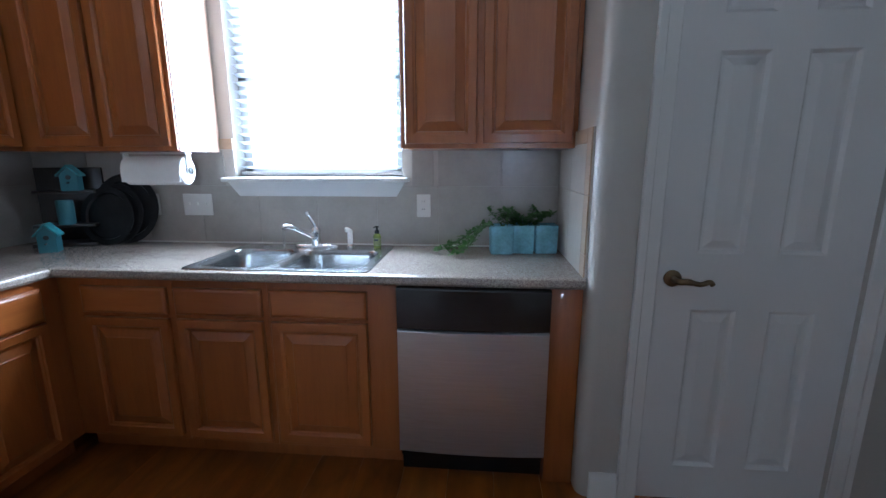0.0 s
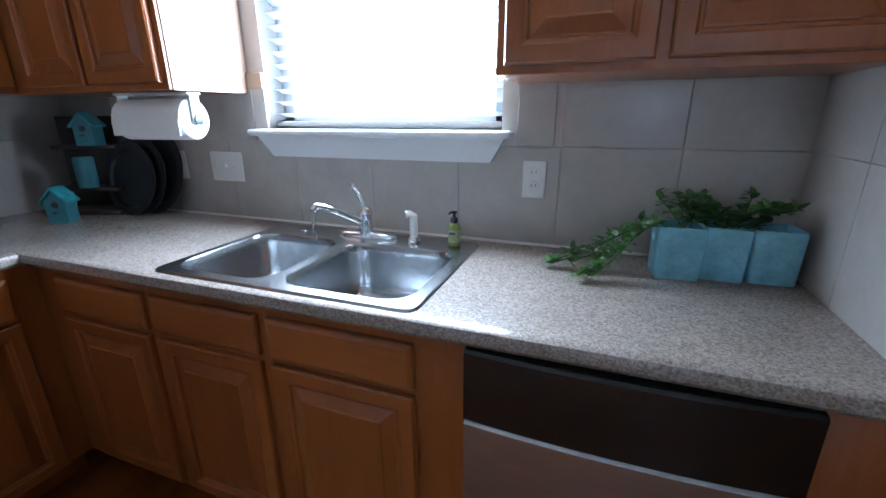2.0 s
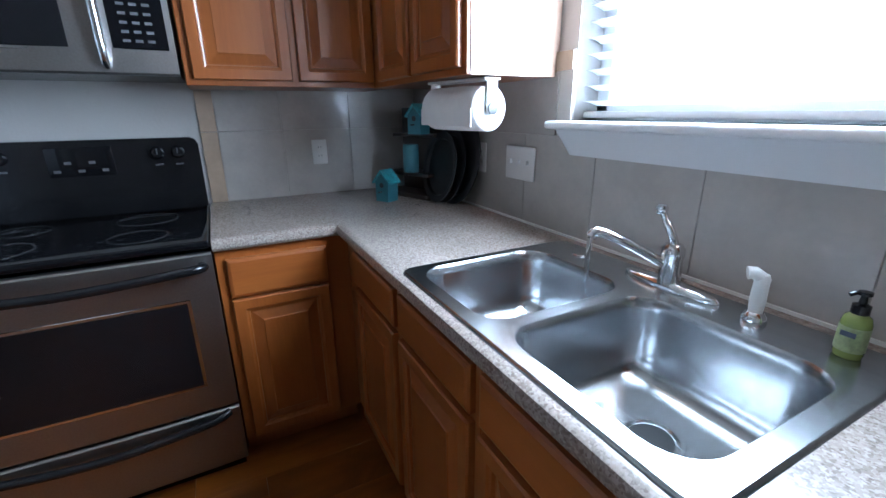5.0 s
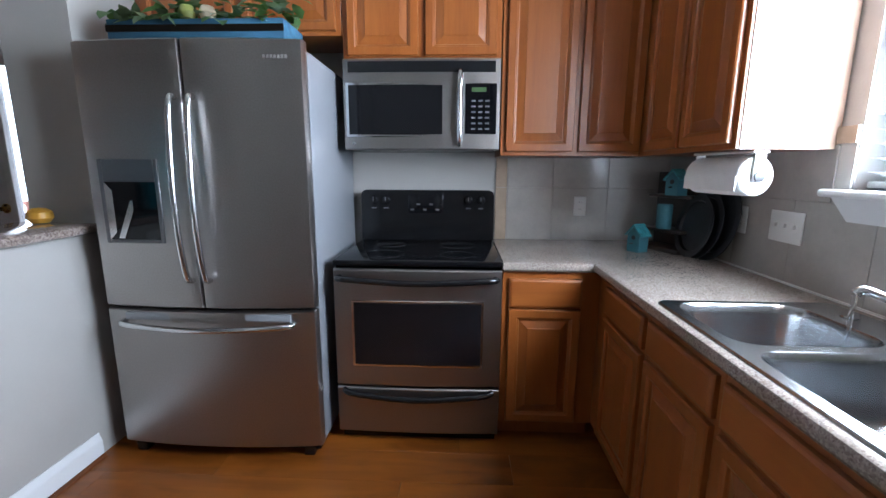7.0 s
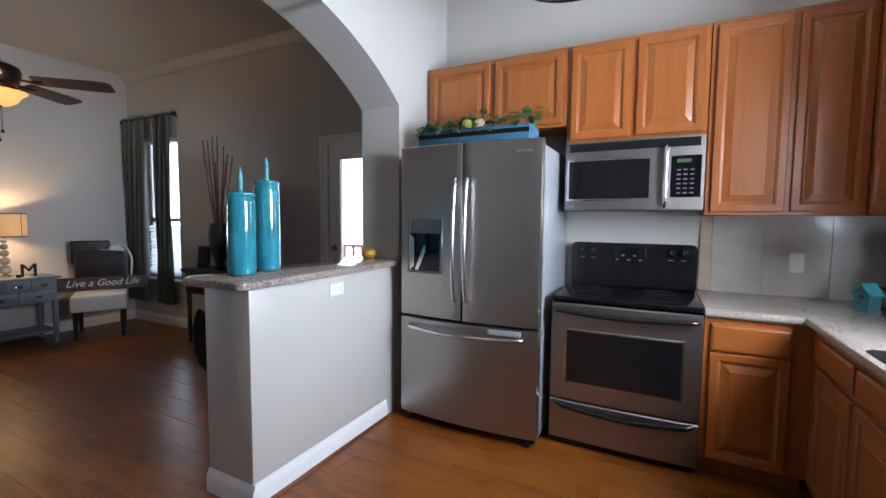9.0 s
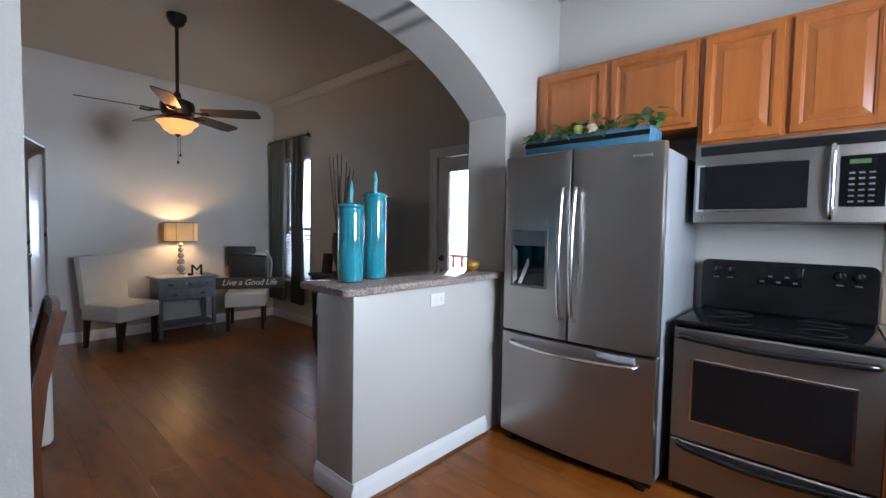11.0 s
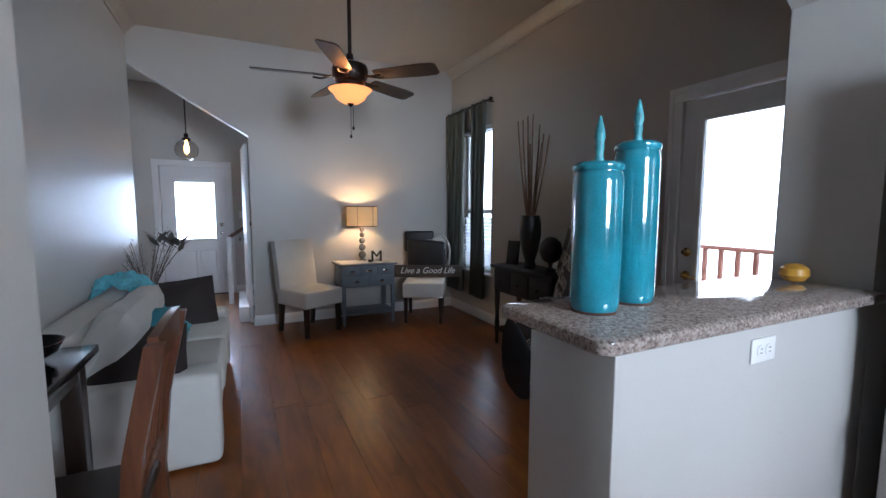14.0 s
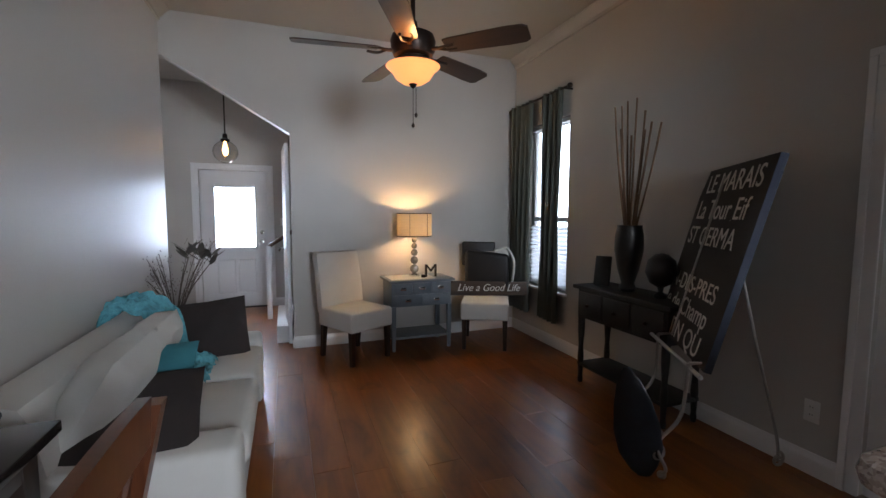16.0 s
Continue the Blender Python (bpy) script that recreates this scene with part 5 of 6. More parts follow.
# ---- grey side cabinet, table lamp, letter ----
GREYP = plain("slate_grey_painted_wood", (0.15, 0.175, 0.20), 0.5, vary=0.12, scale=10, fine=90, bumps=0.1)
cbx, cby = 0.11, -1.02
sc = thing("side_cabinet", pose(cbx, cby, 0), "slate grey side cabinet with label-pull drawers", "cabinet")
part("top", bx(-0.335, 0.335, -0.215, 0.215, 0.675, 0.70, bevel=0.006), GREYP, sc)
part("case", bx(-0.305, 0.305, -0.19, 0.175, 0.435, 0.675, bevel=0.003), GREYP, sc)
part("shelf", bx(-0.30, 0.30, -0.18, 0.18, 0.115, 0.14, bevel=0.004), GREYP, sc)
for x in (-0.285, 0.285):
    for y in (-0.17, 0.17):
        bm = bmesh.new()
        loft(bm, [[(x + a * s, y + b * s, z) for a, b in ((-1, -1), (1, -1), (1, 1), (-1, 1))] for z, s in ((0, 0.014), (0.2, 0.019), (0.44, 0.021))])
        part("leg", bm, GREYP, sc)
for x0, x1, z0, z1 in ((-0.285, -0.1, 0.565, 0.665), (-0.09, 0.09, 0.565, 0.665), (0.1, 0.285, 0.565, 0.665), (-0.285, -0.005, 0.448, 0.552), (0.005, 0.285, 0.448, 0.552)):
    dr = part("drawer", bx(x0, x1, 0.175, 0.19, z0, z1, bevel=0.004), GREYP, sc)
    cx, cz = (x0 + x1) / 2, (z0 + z1) / 2
    part("label_pull", bx(cx - 0.03, cx + 0.03, 0.19, 0.2, cz - 0.016, cz + 0.014, bevel=0.004), SILVER, dr, "small metal label pull")
    part("label_card", bx(cx - 0.022, cx + 0.022, 0.2, 0.2015, cz - 0.002, cz + 0.011), DARKSLOT, dr)
part("runner", bx(-0.15, 0.3, -0.16, 0.17, 0.70, 0.703), LINEN, sc, "pale cloth runner")
tl = thing("table_lamp", pose(0.125, -1.06, 0.703), "lit table lamp with stacked glass balls and pale drum shade", "table lamp")
GLB = plain("smoky_glass_ball", (0.45, 0.40, 0.34), 0.06, vary=0.1, bumps=0.0, metal=0.5)
part("base", lathe(bmesh.new(), [(0, 0), (0.055, 0.001), (0.055, 0.02), (0.03, 0.028), (0, 0.03)], 24), SILVER, tl)
z = 0.03
for r_ in (0.045, 0.04, 0.035, 0.03, 0.026):
    part("glass_ball", lathe(bmesh.new(), [(r_ * math.sin(radians(a)), r_ - r_ * math.cos(radians(a))) for a in range(0, 181, 15)], 20, (0, 0, z)), GLB, tl)
    z += 2 * r_ + 0.003
part("stem", tube(bmesh.new(), [(0, 0, z - 0.01), (0, 0, 0.56)], 0.007, 8), SILVER, tl)
SHADE = thin("cream_lamp_shade", (0.74, 0.67, 0.54), (0.85, 0.75, 0.55), 0.5)
part("shade", lathe(bmesh.new(), [(0.178, 0.41), (0.178, 0.64), (0.1755, 0.64), (0.1755, 0.41), (0.178, 0.41)], 40), SHADE, tl, "cream fabric drum shade")
for zz in (0.408, 0.634):
    part("shade_band", lathe(bmesh.new(), [(0.180, zz), (0.180, zz + 0.008), (0.174, zz + 0.008), (0.174, zz), (0.180, zz)], 40), DARKMETAL, tl)
for a in range(0, 360, 60):
    part("shade_rib", tube(bmesh.new(), [(0.1795 * math.cos(radians(a)), 0.1795 * math.sin(radians(a)), 0.41), (0.1795 * math.cos(radians(a)), 0.1795 * math.sin(radians(a)), 0.64)], 0.0022, 6), DARKMETAL, tl)
part("bulb", lathe(bmesh.new(), [(0, 0.585), (0.022, 0.575), (0.03, 0.55), (0.025, 0.52), (0.012, 0.49), (0.012, 0.46)], 16), glow("lit_lamp_bulb", (1.0, 0.60, 0.27), 420.0), tl)
lm = thing("letter_m", pose(-0.015, -0.94, 0.703, 0, 0, 180), "dark standing letter M ornament", "ornament")
lettering("M", 0.185, lm, pose(-0.075, 0, 0.004, 90), DARKMETAL, 0, "letter", 0.012)
solid("trinket_box", bx(0.05, 0.09, -0.94, -0.91, 0.703, 0.735, bevel=0.004), DARKMETAL, "small dark box beside the lamp", "ornament")

# ---- black console, vase, frames ----
BLACKW = plain("distressed_black_paint", (0.014, 0.014, 0.015), 0.55, vary=0.6, scale=14, fine=70, bumps=0.25, dist=0.002)
co = thing("console_table", WL @ pose(1.60, 0.02, 0), "distressed black console table with drawers", "console table")
part("top", bx(0, 0.92, 0, 0.36, 0.755, 0.785, bevel=0.006), BLACKW, co)
part("apron", bx(0.04, 0.88, 0.03, 0.33, 0.53, 0.755), BLACKW, co)
for x in (0.06, 0.34, 0.62):
    d_ = part("drawer", bx(x, x + 0.25, 0.33, 0.342, 0.55, 0.735, bevel=0.005), BLACKW, co)
    part("knob", lathe(bmesh.new(), [(0.006, 0), (0.006, 0.012), (0.014, 0.018), (0.01, 0.028), (0, 0.03)], 14), DARKMETAL, d_, m=pose(x + 0.125, 0.342, 0.64, -90))
for x in (0.06, 0.86):
    for y in (0.05, 0.31):
        part("leg", lathe(bmesh.new(), [(0.016, 0), (0.02, 0.03), (0.016, 0.06), (0.024, 0.2), (0.018, 0.3), (0.026, 0.42), (0.026, 0.53)], 14, (x, y, 0)), BLACKW, co)
part("shelf", bx(0.04, 0.88, 0.03, 0.33, 0.14, 0.165, bevel=0.004), BLACKW, co)
VASEB = plain("black_ceramic", (0.012, 0.012, 0.013), 0.3, vary=0.3, bumps=0.1)
va = thing("stick_vase", WL @ pose(2.13, 0.20, 0.785), "black vase holding tall dried sticks", "vase")
part("vase", lathe(bmesh.new(), [(0, 0), (0.05, 0.0), (0.06, 0.02), (0.045, 0.06), (0.075, 0.16), (0.1, 0.3), (0.098, 0.4), (0.085, 0.46), (0.088, 0.475), (0.08, 0.475), (0.075, 0.42)], 28), VASEB, va)
STICK = plain("dry_brown_reed", (0.13, 0.075, 0.042), 0.8, vary=0.25, scale=8, fine=60, bumps=0.3, stretch=(1, 1, 0.1))
rs = random.Random(7)
for k in range(12):
    a, sp = rs.uniform(-0.26, 0.26), rs.uniform(-0.03, 0.1)
    h = rs.uniform(1.08, 1.36)
    p = [(rs.uniform(-0.05, 0.05), rs.uniform(-0.03, 0.03), 0.12), (a * 0.35, sp * 0.4, 0.55), (a * 0.75, sp * 0.8, 0.55 + (h - 0.55) * 0.55), (a, sp, h)]
    part("stick", tube(bmesh.new(), curve_pts(p, 4), [0.006 + 0.002 * rs.random() for _ in range(13)], 7), STICK, va)
solid("picture_frame", bx(-0.06, 0.06, -0.012, 0.012, 0, 0.23, bevel=0.004), BLACKW, "small dark picture frame on the console", "picture frame", WL @ pose(2.38, 0.22, 0.786, 12, 0, 30))
solid("round_ornament", lathe(bmesh.new(), [(0, 0), (0.04, 0), (0.045, 0.02), (0.015, 0.04), (0.02, 0.07), (0.07, 0.1), (0.1, 0.17), (0.085, 0.25), (0.04, 0.29), (0, 0.3)], 20), VASEB, "dark round ornament on the console", "ornament", WL @ pose(1.84, 0.2, 0.786))

# ---- sign on its easel ----
TURN = pose(1.299, 3.213, 0, 0, 0, -5.95) @ Matrix.Scale(0.97, 4) @ pose(-1.297, -3.302, 0)   # turns and scales sign, easel and board about the camera to fit its view
TR, TLc, BRc = (TURN @ Vector(v) for v in ((-0.575, 1.70, 1.66), (-1.04, 0.87, 1.66), (-0.315, 1.63, 0.62)))
ux = (TR - TLc).normalized()
uz = (TR - BRc).normalized()
uy = uz.cross(ux).normalized()
uz = ux.cross(uy).normalized()
CWd, CHt = (TR - TLc).length, (TR - BRc).length
CM = Matrix(((ux.x, uy.x, uz.x, 0), (ux.y, uy.y, uz.y, 0), (ux.z, uy.z, uz.z, 0), (0, 0, 0, 1)))
CM.translation = TLc - uz * CHt
CANV = plain("dark_painted_canvas", (0.020, 0.017, 0.016), 0.7, vary=0.4, scale=6, fine=180, bumps=0.25)
CANS = plain("blue_grey_canvas_edge", (0.014, 0.018, 0.032), 0.8, vary=0.1, bumps=0.2)
cs = thing("canvas_sign", CM, "dark canvas sign with white hand-painted words", "sign")
part("canvas", bx(0, CWd, 0, 0.035, 0, CHt, bevel=0.003), CANV, cs)
part("canvas_edge", bx(CWd, CWd + 0.002, 0.001, 0.034, 0.003, CHt - 0.003), CANS, cs)
for text, x, z, size, wide in (("LE MARAIS", 0.10, 0.895, 0.16, 1.0), ("La Tour Eif", 0.07, 0.735, 0.165, 0.98), ("ST GERMA", 0.05, 0.58, 0.155, 1.0), ("N-DES-PRES", 0.02, 0.30, 0.14, 1.05), ("e de Champ", 0.03, 0.165, 0.15, 1.0), ("ATIN QU", 0.12, 0.02, 0.155, 1.05)):
    lettering(text, size, cs, pose(x, -0.002, z, 90), CHALK, 0.0, "lettering", 0.001, wide)
EASEL = plain("silver_painted_iron", (0.36, 0.35, 0.34), 0.4, metal=0.6, vary=0.15, bumps=0.1)
ea = thing("easel", TURN, "silver scrolled iron easel holding the sign", "easel")
ey, ez = TURN.to_3x3().inverted() @ uy, TURN.to_3x3().inverted() @ uz
def scroll(c, r0, n=16, flip=1):
    return [(c[0] + flip * r0 * (1 - k / n * 0.75) * math.cos(k * 0.5 + 1.57), c[1], c[2] + r0 * (1 - k / n * 0.75) * math.sin(k * 0.5 + 1.57)) for k in range(n)]
for foot, top in (((-0.275, 1.42, 0.02), (-0.33, 1.50, 0.64)), ((-0.52, 0.96, 0.02), (-0.57, 1.02, 0.64))):
    f, t_ = Vector(foot), Vector(top)
    part("leg", tube(bmesh.new(), curve_pts([f, f + Vector((0.005, 0.03, 0.05)), f.lerp(t_, 0.28) + Vector((0.05, -0.02, 0)), f.lerp(t_, 0.55) + Vector((-0.02, 0.01, 0)), t_], 6), 0.009, 10), EASEL, ea)
    part("leg_upper", tube(bmesh.new(), [t_, t_ + ey * 0.075 + ez * 0.03, t_ + ey * 0.075 + ez * 0.98], 0.009, 10), EASEL, ea)
    for dz in (0.14, 0.24):
        part("scroll", tube(bmesh.new(), scroll((f.x + 0.03, f.y, dz), 0.045, flip=1 if dz < 0.2 else -1), 0.007, 8), EASEL, ea)
    part("foot", lathe(bmesh.new(), [(0, 0), (0.018, 0.004), (0.024, 0.018), (0.018, 0.032), (0, 0.036)], 14, (f.x, f.y, -0.0)), EASEL, ea)
part("ledge", tube(bmesh.new(), [(-0.60, 0.93, 0.615), (-0.285, 1.62, 0.615)], 0.011, 10), EASEL, ea)
part("rear_leg", tube(bmesh.new(), curve_pts([(-0.955, 1.50, 0.04), (-0.93, 1.50, 0.2), (-0.80, 1.46, 0.7), (-0.66, 1.40, 1.35)], 5), 0.008, 10), EASEL, ea)
part("scroll", tube(bmesh.new(), scroll((-0.955, 1.5, 0.05), 0.045), 0.008, 8), EASEL, ea)
BLUEB = plain("dark_blue_lacquer", (0.012, 0.018, 0.028), 0.3, vary=0.5, scale=9, bumps=0.05)
bm = bmesh.new()
loft(bm, [[(w * 0.115 * math.cos(a), 0.018 * math.sin(a) * max(w, 0.2), z) for a in [2 * math.pi * k / 20 for k in range(20)]] for z, w in ((0, 0.25), (0.05, 0.6), (0.15, 0.95), (0.28, 1.0), (0.42, 0.8), (0.54, 0.5), (0.6, 0.22), (0.62, 0.1))])
solid("leaf_shaped_board", bm, BLUEB, "dark blue leaf-shaped board leaning on the easel", "ornament", TURN @ pose(-0.205, 1.385, 0.0, 0, 0, -28) @ pose(0, 0, 0, -6, 12))

# ---- sofa ----
SOFA = plain("white_sofa_slipcover", (0.56, 0.545, 0.51), 0.85, vary=0.05, scale=3, fine=240, bumps=0.3)
so = thing("sofa", pose(0, 0, 0), "white slipcovered three-seat sofa along the wall", "sofa")
X0, X1, Y0, Y1 = 1.53, 2.32, -0.24, 1.47
part("base", soft_box(bmesh.new(), X0 + 0.03, X1, Y0 + 0.02, Y1 - 0.02, 0.02, 0.3, 0.015), SOFA, so)
bm = bmesh.new()
soft_box(bm, X0, X1, Y1 - 0.21, Y1, 0.01, 0.49, 0.04)
part("arm", bm, SOFA, so)
part("arm", soft_box(bmesh.new(), X0, X1, Y0, Y0 + 0.2, 0.01, 0.49, 0.04), SOFA, so)
bm = bmesh.new()
loft(bm, [[(x, y, z) for x, z in ((X1 - 0.27, 0.28), (X1 - 0.2, 0.66), (X1 - 0.17, 0.72), (X1 - 0.1, 0.745), (X1 - 0.02, 0.73), (X1, 0.69), (X1, 0.05), (X1 - 0.27, 0.05))] for y in (Y0 + 0.02, Y0 + 0.1, Y1 - 0.1, Y1 - 0.02)])
part("backrest", bm, SOFA, so)
def cushion(w, d, h, seed, power=2.4):
    """A stuffed cushion, full in the middle and thin at its piped edge."""
    bm = bmesh.new()
    n = 14
    rr = random.Random(seed)
    ph = [rr.uniform(0, 6) for _ in range(4)]
    grid = {}
    for s in (1, -1):
        for i in range(n + 1):
            for j in range(n + 1):
                u, v = 2 * i / n - 1, 2 * j / n - 1
                e = (1 - abs(u) ** power) * (1 - abs(v) ** power)
                e = max(e, 0) ** 0.45
                pull = 1 - 0.06 * (1 - abs(u * v)) * (abs(u) ** 4 + abs(v) ** 4) * 0.5
                z = s * h / 2 * e * (1 + 0.08 * math.sin(u * 3 + ph[0]) * math.sin(v * 2.5 + ph[1])) + 0.006 * math.sin(u * 7 + ph[2]) * math.sin(v * 6 + ph[3]) * e
                if e < 1e-6 and s == -1:
                    grid[s, i, j] = grid[1, i, j]
                else:
                    grid[s, i, j] = bm.verts.new((u * w / 2 * pull, v * d / 2 * pull, z))
        for i in range(n):
            for j in range(n):
                q = [grid[s, i, j], grid[s, i + 1, j], grid[s, i + 1, j + 1], grid[s, i, j + 1]]
                bm.faces.new(q if s > 0 else q[::-1])
    return bm
for y0, y1 in ((Y0 + 0.2, 0.575), (0.58, Y1 - 0.21)):
    bm = bmesh.new()
    soft_box(bm, X0 - 0.015, X1 - 0.2, y0, y1, 0.29, 0.435, 0.045)
    for v in bm.verts:
        if v.co.z > 0.42:
            v.co.z += 0.018 * (1 - ((v.co.y - (y0 + y1) / 2) / ((y1 - y0) / 2)) ** 2)
    part("seat_cushion", bm, SOFA, so)
for y, sd in ((0.69, 3), (1.08, 4)):
    part("back_cushion", cushion(0.54, 0.48, 0.22, sd, 4), SOFA, so, m=pose(X1 - 0.27, y, 0.60, 0, 60, 0) @ pose(0, 0, 0, 0, 0, 90))
BROWNC = plain("dark_brown_velvet", (0.022, 0.015, 0.014), 0.85, vary=0.3, scale=8, fine=200, bumps=0.3)
TEALC = plain("teal_cushion_cloth", (0.03, 0.15, 0.18), 0.85, vary=0.15, scale=8, fine=220, bumps=0.3)
solid("throw_pillow", cushion(0.44, 0.44, 0.15, 5), BROWNC, "dark brown velvet throw pillow on the sofa", "pillow", pose(1.82, 0.06, 0.56, -68, 0, 0) @ pose(0, 0, 0, 0, 0, 6))
solid("throw_pillow", cushion(0.48, 0.48, 0.16, 6), BROWNC, "dark brown velvet throw pillow on the sofa", "pillow", pose(1.93, 1.20, 0.53, -24, 0, -8) @ pose(0, 0, 0, 0, 0, 12))
solid("throw_pillow", cushion(0.54, 0.46, 0.15, 8), TEALC, "teal throw pillow on the sofa", "pillow", pose(2.03, 0.97, 0.57, -38, 0, -4) @ pose(0, 0, 0, 0, 0, 3))
THROW = plain("turquoise_knit_throw", (0.12, 0.36, 0.42), 0.95, vary=0.35, scale=22, fine=70, bumps=1.0, dist=0.01)
bm = bmesh.new()
path = curve_pts([(2.333, 0.16, 0.62), (2.32, 0.16, 0.76), (2.25, 0.18, 0.82), (2.13, 0.22, 0.83), (2.01, 0.28, 0.74), (1.93, 0.33, 0.60), (1.86, 0.38, 0.50), (1.78, 0.42, 0.48)], 5)
loops = []
for k, p in enumerate(path):
    row = []
    for j in range(15):
        v = j / 14 - 0.5
        row.append((p.x + 0.02 * math.sin(j * 1.9 + k * 0.5), p.y + v * 0.27 * (1 + 0.15 * math.sin(k * 0.4)), p.z + 0.022 * math.sin(j * 1.3 + k * 0.35) + 0.02 * math.sin(j * 2.9 + k)))
    loops.append(row + [(x - 0.004, y, z - 0.025) for x, y, z in reversed(row)])
loft(bm, loops)
solid("throw_blanket", bm, THROW, "turquoise knitted throw draped over the sofa back", "blanket")

# ---- dried branches behind the sofa ----
DRY = plain("dry_grey_twig", (0.12, 0.10, 0.085), 0.9, vary=0.3, scale=20, bumps=0.2)
DRYL = thin("dry_grey_leaf", (0.10, 0.095, 0.085), (0.12, 0.11, 0.09), 0.25)
pb = thing("branch_vase", pose(2.2, -0.81, 0), "floor vase with dried branches and grey leaves", "vase")
part("vase", lathe(bmesh.new(), [(0, 0), (0.09, 0), (0.12, 0.1), (0.13, 0.25), (0.09, 0.42), (0.06, 0.5), (0.07, 0.53), (0.06, 0.53)], 24), VASEB, pb)
rs = random.Random(11)
for k in range(26):
    a, l = rs.uniform(0, 6.28), rs.uniform(0.18, 0.34)
    h = rs.uniform(0.78, 1.12)
    tip = (min(0.2, l * math.cos(a)), l * math.sin(a), h)
    p = curve_pts([(0, 0, 0.4), (tip[0] * 0.25, tip[1] * 0.25, 0.62), (tip[0] * 0.65, tip[1] * 0.65, 0.62 + (h - 0.62) * 0.6), tip], 4)
    br = part("branch", tube(bmesh.new(), p, [0.004 - 0.0002 * i for i in range(13)], 5), DRY, pb)
    bm = bmesh.new()
    for i in range(5, 13):
        q = p[i]
        for _ in range(2):
            d = Vector((rs.uniform(-1, 1), rs.uniform(-1, 1), rs.uniform(-0.2, 1))).normalized() * rs.uniform(0.015, 0.035)
            lathe(bm, [(0, 0), (0.0045, 0.004), (0, 0.009)], 5, tuple(q + d))
    part("seed_heads", bm, DRY, br)
for k, (dx, dy, h) in enumerate(((-0.2, 0.02, 1.02), (-0.12, 0.06, 1.04), (-0.26, -0.04, 0.98))):
    p = curve_pts([(0, 0, 0.4), (dx * 0.4, dy, 0.7), (dx, dy, h - 0.05)], 5)
    br = part("branch", tube(bmesh.new(), p, 0.004, 5), DRY, pb)
    bm = bmesh.new()
    for i in range(7):
        a = i * 2.4 + k
        d = Vector((math.cos(a) * 0.8, math.sin(a) * 0.8, 0.6)).normalized()
        s = d.cross(Vector((0, 0, 1))).normalized()
        o = Vector((dx, dy, h - 0.07 + 0.012 * i))
        o2 = [o, o + d * 0.05 + s * 0.025, o + d * 0.11 + s * 0.018, o + d * 0.15, o + d * 0.11 - s * 0.018, o + d * 0.05 - s * 0.025]
        bm.faces.new([bm.verts.new(v) for v in o2])
    part("leaves", bm, DRYL, br, "broad dried grey leaves")

# ---- dining table and chair ----
dt = thing("dining_table", pose(1.965, 1.63, 0) @ pose(-2.16, -1.62, 0), "dark espresso dining table with laid dishes", "table")
part("tabletop", bx(2.16, 2.53, 1.62, 2.62, 0.715, 0.75, bevel=0.006), plain("glossy_espresso_top", (0.012, 0.008, 0.006), 0.16, vary=0.3, scale=6, bumps=0.02), dt)
part("apron", bx(2.20, 2.49, 1.68, 2.56, 0.64, 0.715), DARKWOOD, dt)
for x in (2.23, 2.46):
    for y in (1.71, 2.53):
        part("leg", bx(x - 0.035, x + 0.035, y - 0.035, y + 0.035, 0, 0.715, bevel=0.004), DARKWOOD, dt)
solid("dark_plate", lathe(bmesh.new(), [(0, 0), (0.09, 0.001), (0.15, 0.016), (0.152, 0.02), (0.09, 0.006), (0, 0.005)], 36), BLACKGLASS, "glossy dark dinner plate on the table", "plate", pose(2.14, 2.05, 0.75))
solid("teal_bowl", lathe(bmesh.new(), [(0, 0), (0.05, 0.001), (0.09, 0.03), (0.105, 0.06), (0.1, 0.06), (0.08, 0.03), (0, 0.008)], 32), TEALC, "teal bowl on the dining table", "bowl", pose(2.14, 2.05, 0.757))
solid("dark_bowl", lathe(bmesh.new(), [(0, 0), (0.06, 0.001), (0.11, 0.03), (0.13, 0.07), (0.124, 0.07), (0.1, 0.03), (0, 0.008)], 32), BLACKGLASS, "dark centre bowl on the table", "bowl", pose(2.16, 1.79, 0.75))
dc = thing("dining_chair", pose(1.89, 2.38, 0, 0, 0, -91), "cherry wood dining chair with slatted back", "chair")
part("seat", soft_box(bmesh.new(), -0.21, 0.21, -0.21, 0.2, 0.43, 0.48, 0.02), DARKWOOD, dc)
for x in (-0.2, 0.2):
    bm = bmesh.new()
    loft(bm, [[(x + a * 0.02, y + b * 0.022, z) for a, b in ((-1, -1), (1, -1), (1, 1), (-1, 1))] for z, y in ((0, -0.24), (0.25, -0.205), (0.45, -0.2), (0.7, -0.225), (0.98, -0.285))])
    part("back_post", bm, REDWOOD, dc)
    part("leg", bx(x - 0.02, x + 0.02, 0.16, 0.2, 0, 0.44, bevel=0.003), REDWOOD, dc)
bm = bmesh.new()
loft(bm, [[(x, -0.01 * math.cos(x * 7) + y - 0.272, z + 0.02 * math.cos(x * 7)) for y, z in ((-0.012, 0.9), (0.012, 0.9), (0.008, 0.99), (-0.016, 0.99))] for x in [-0.185 + 0.37 * k / 10 for k in range(11)]])
part("top_rail", bm, REDWOOD, dc)
part("lower_rail", bx(-0.185, 0.185, -0.225, -0.205, 0.56, 0.60, bevel=0.003), REDWOOD, dc)
for k in range(6):
    x = -0.14 + 0.056 * k
    part("slat", tube(bmesh.new(), [(x, -0.215, 0.58), (x, -0.235, 0.74), (x, -0.272, 0.93)], 0.009, 8), REDWOOD, dc)

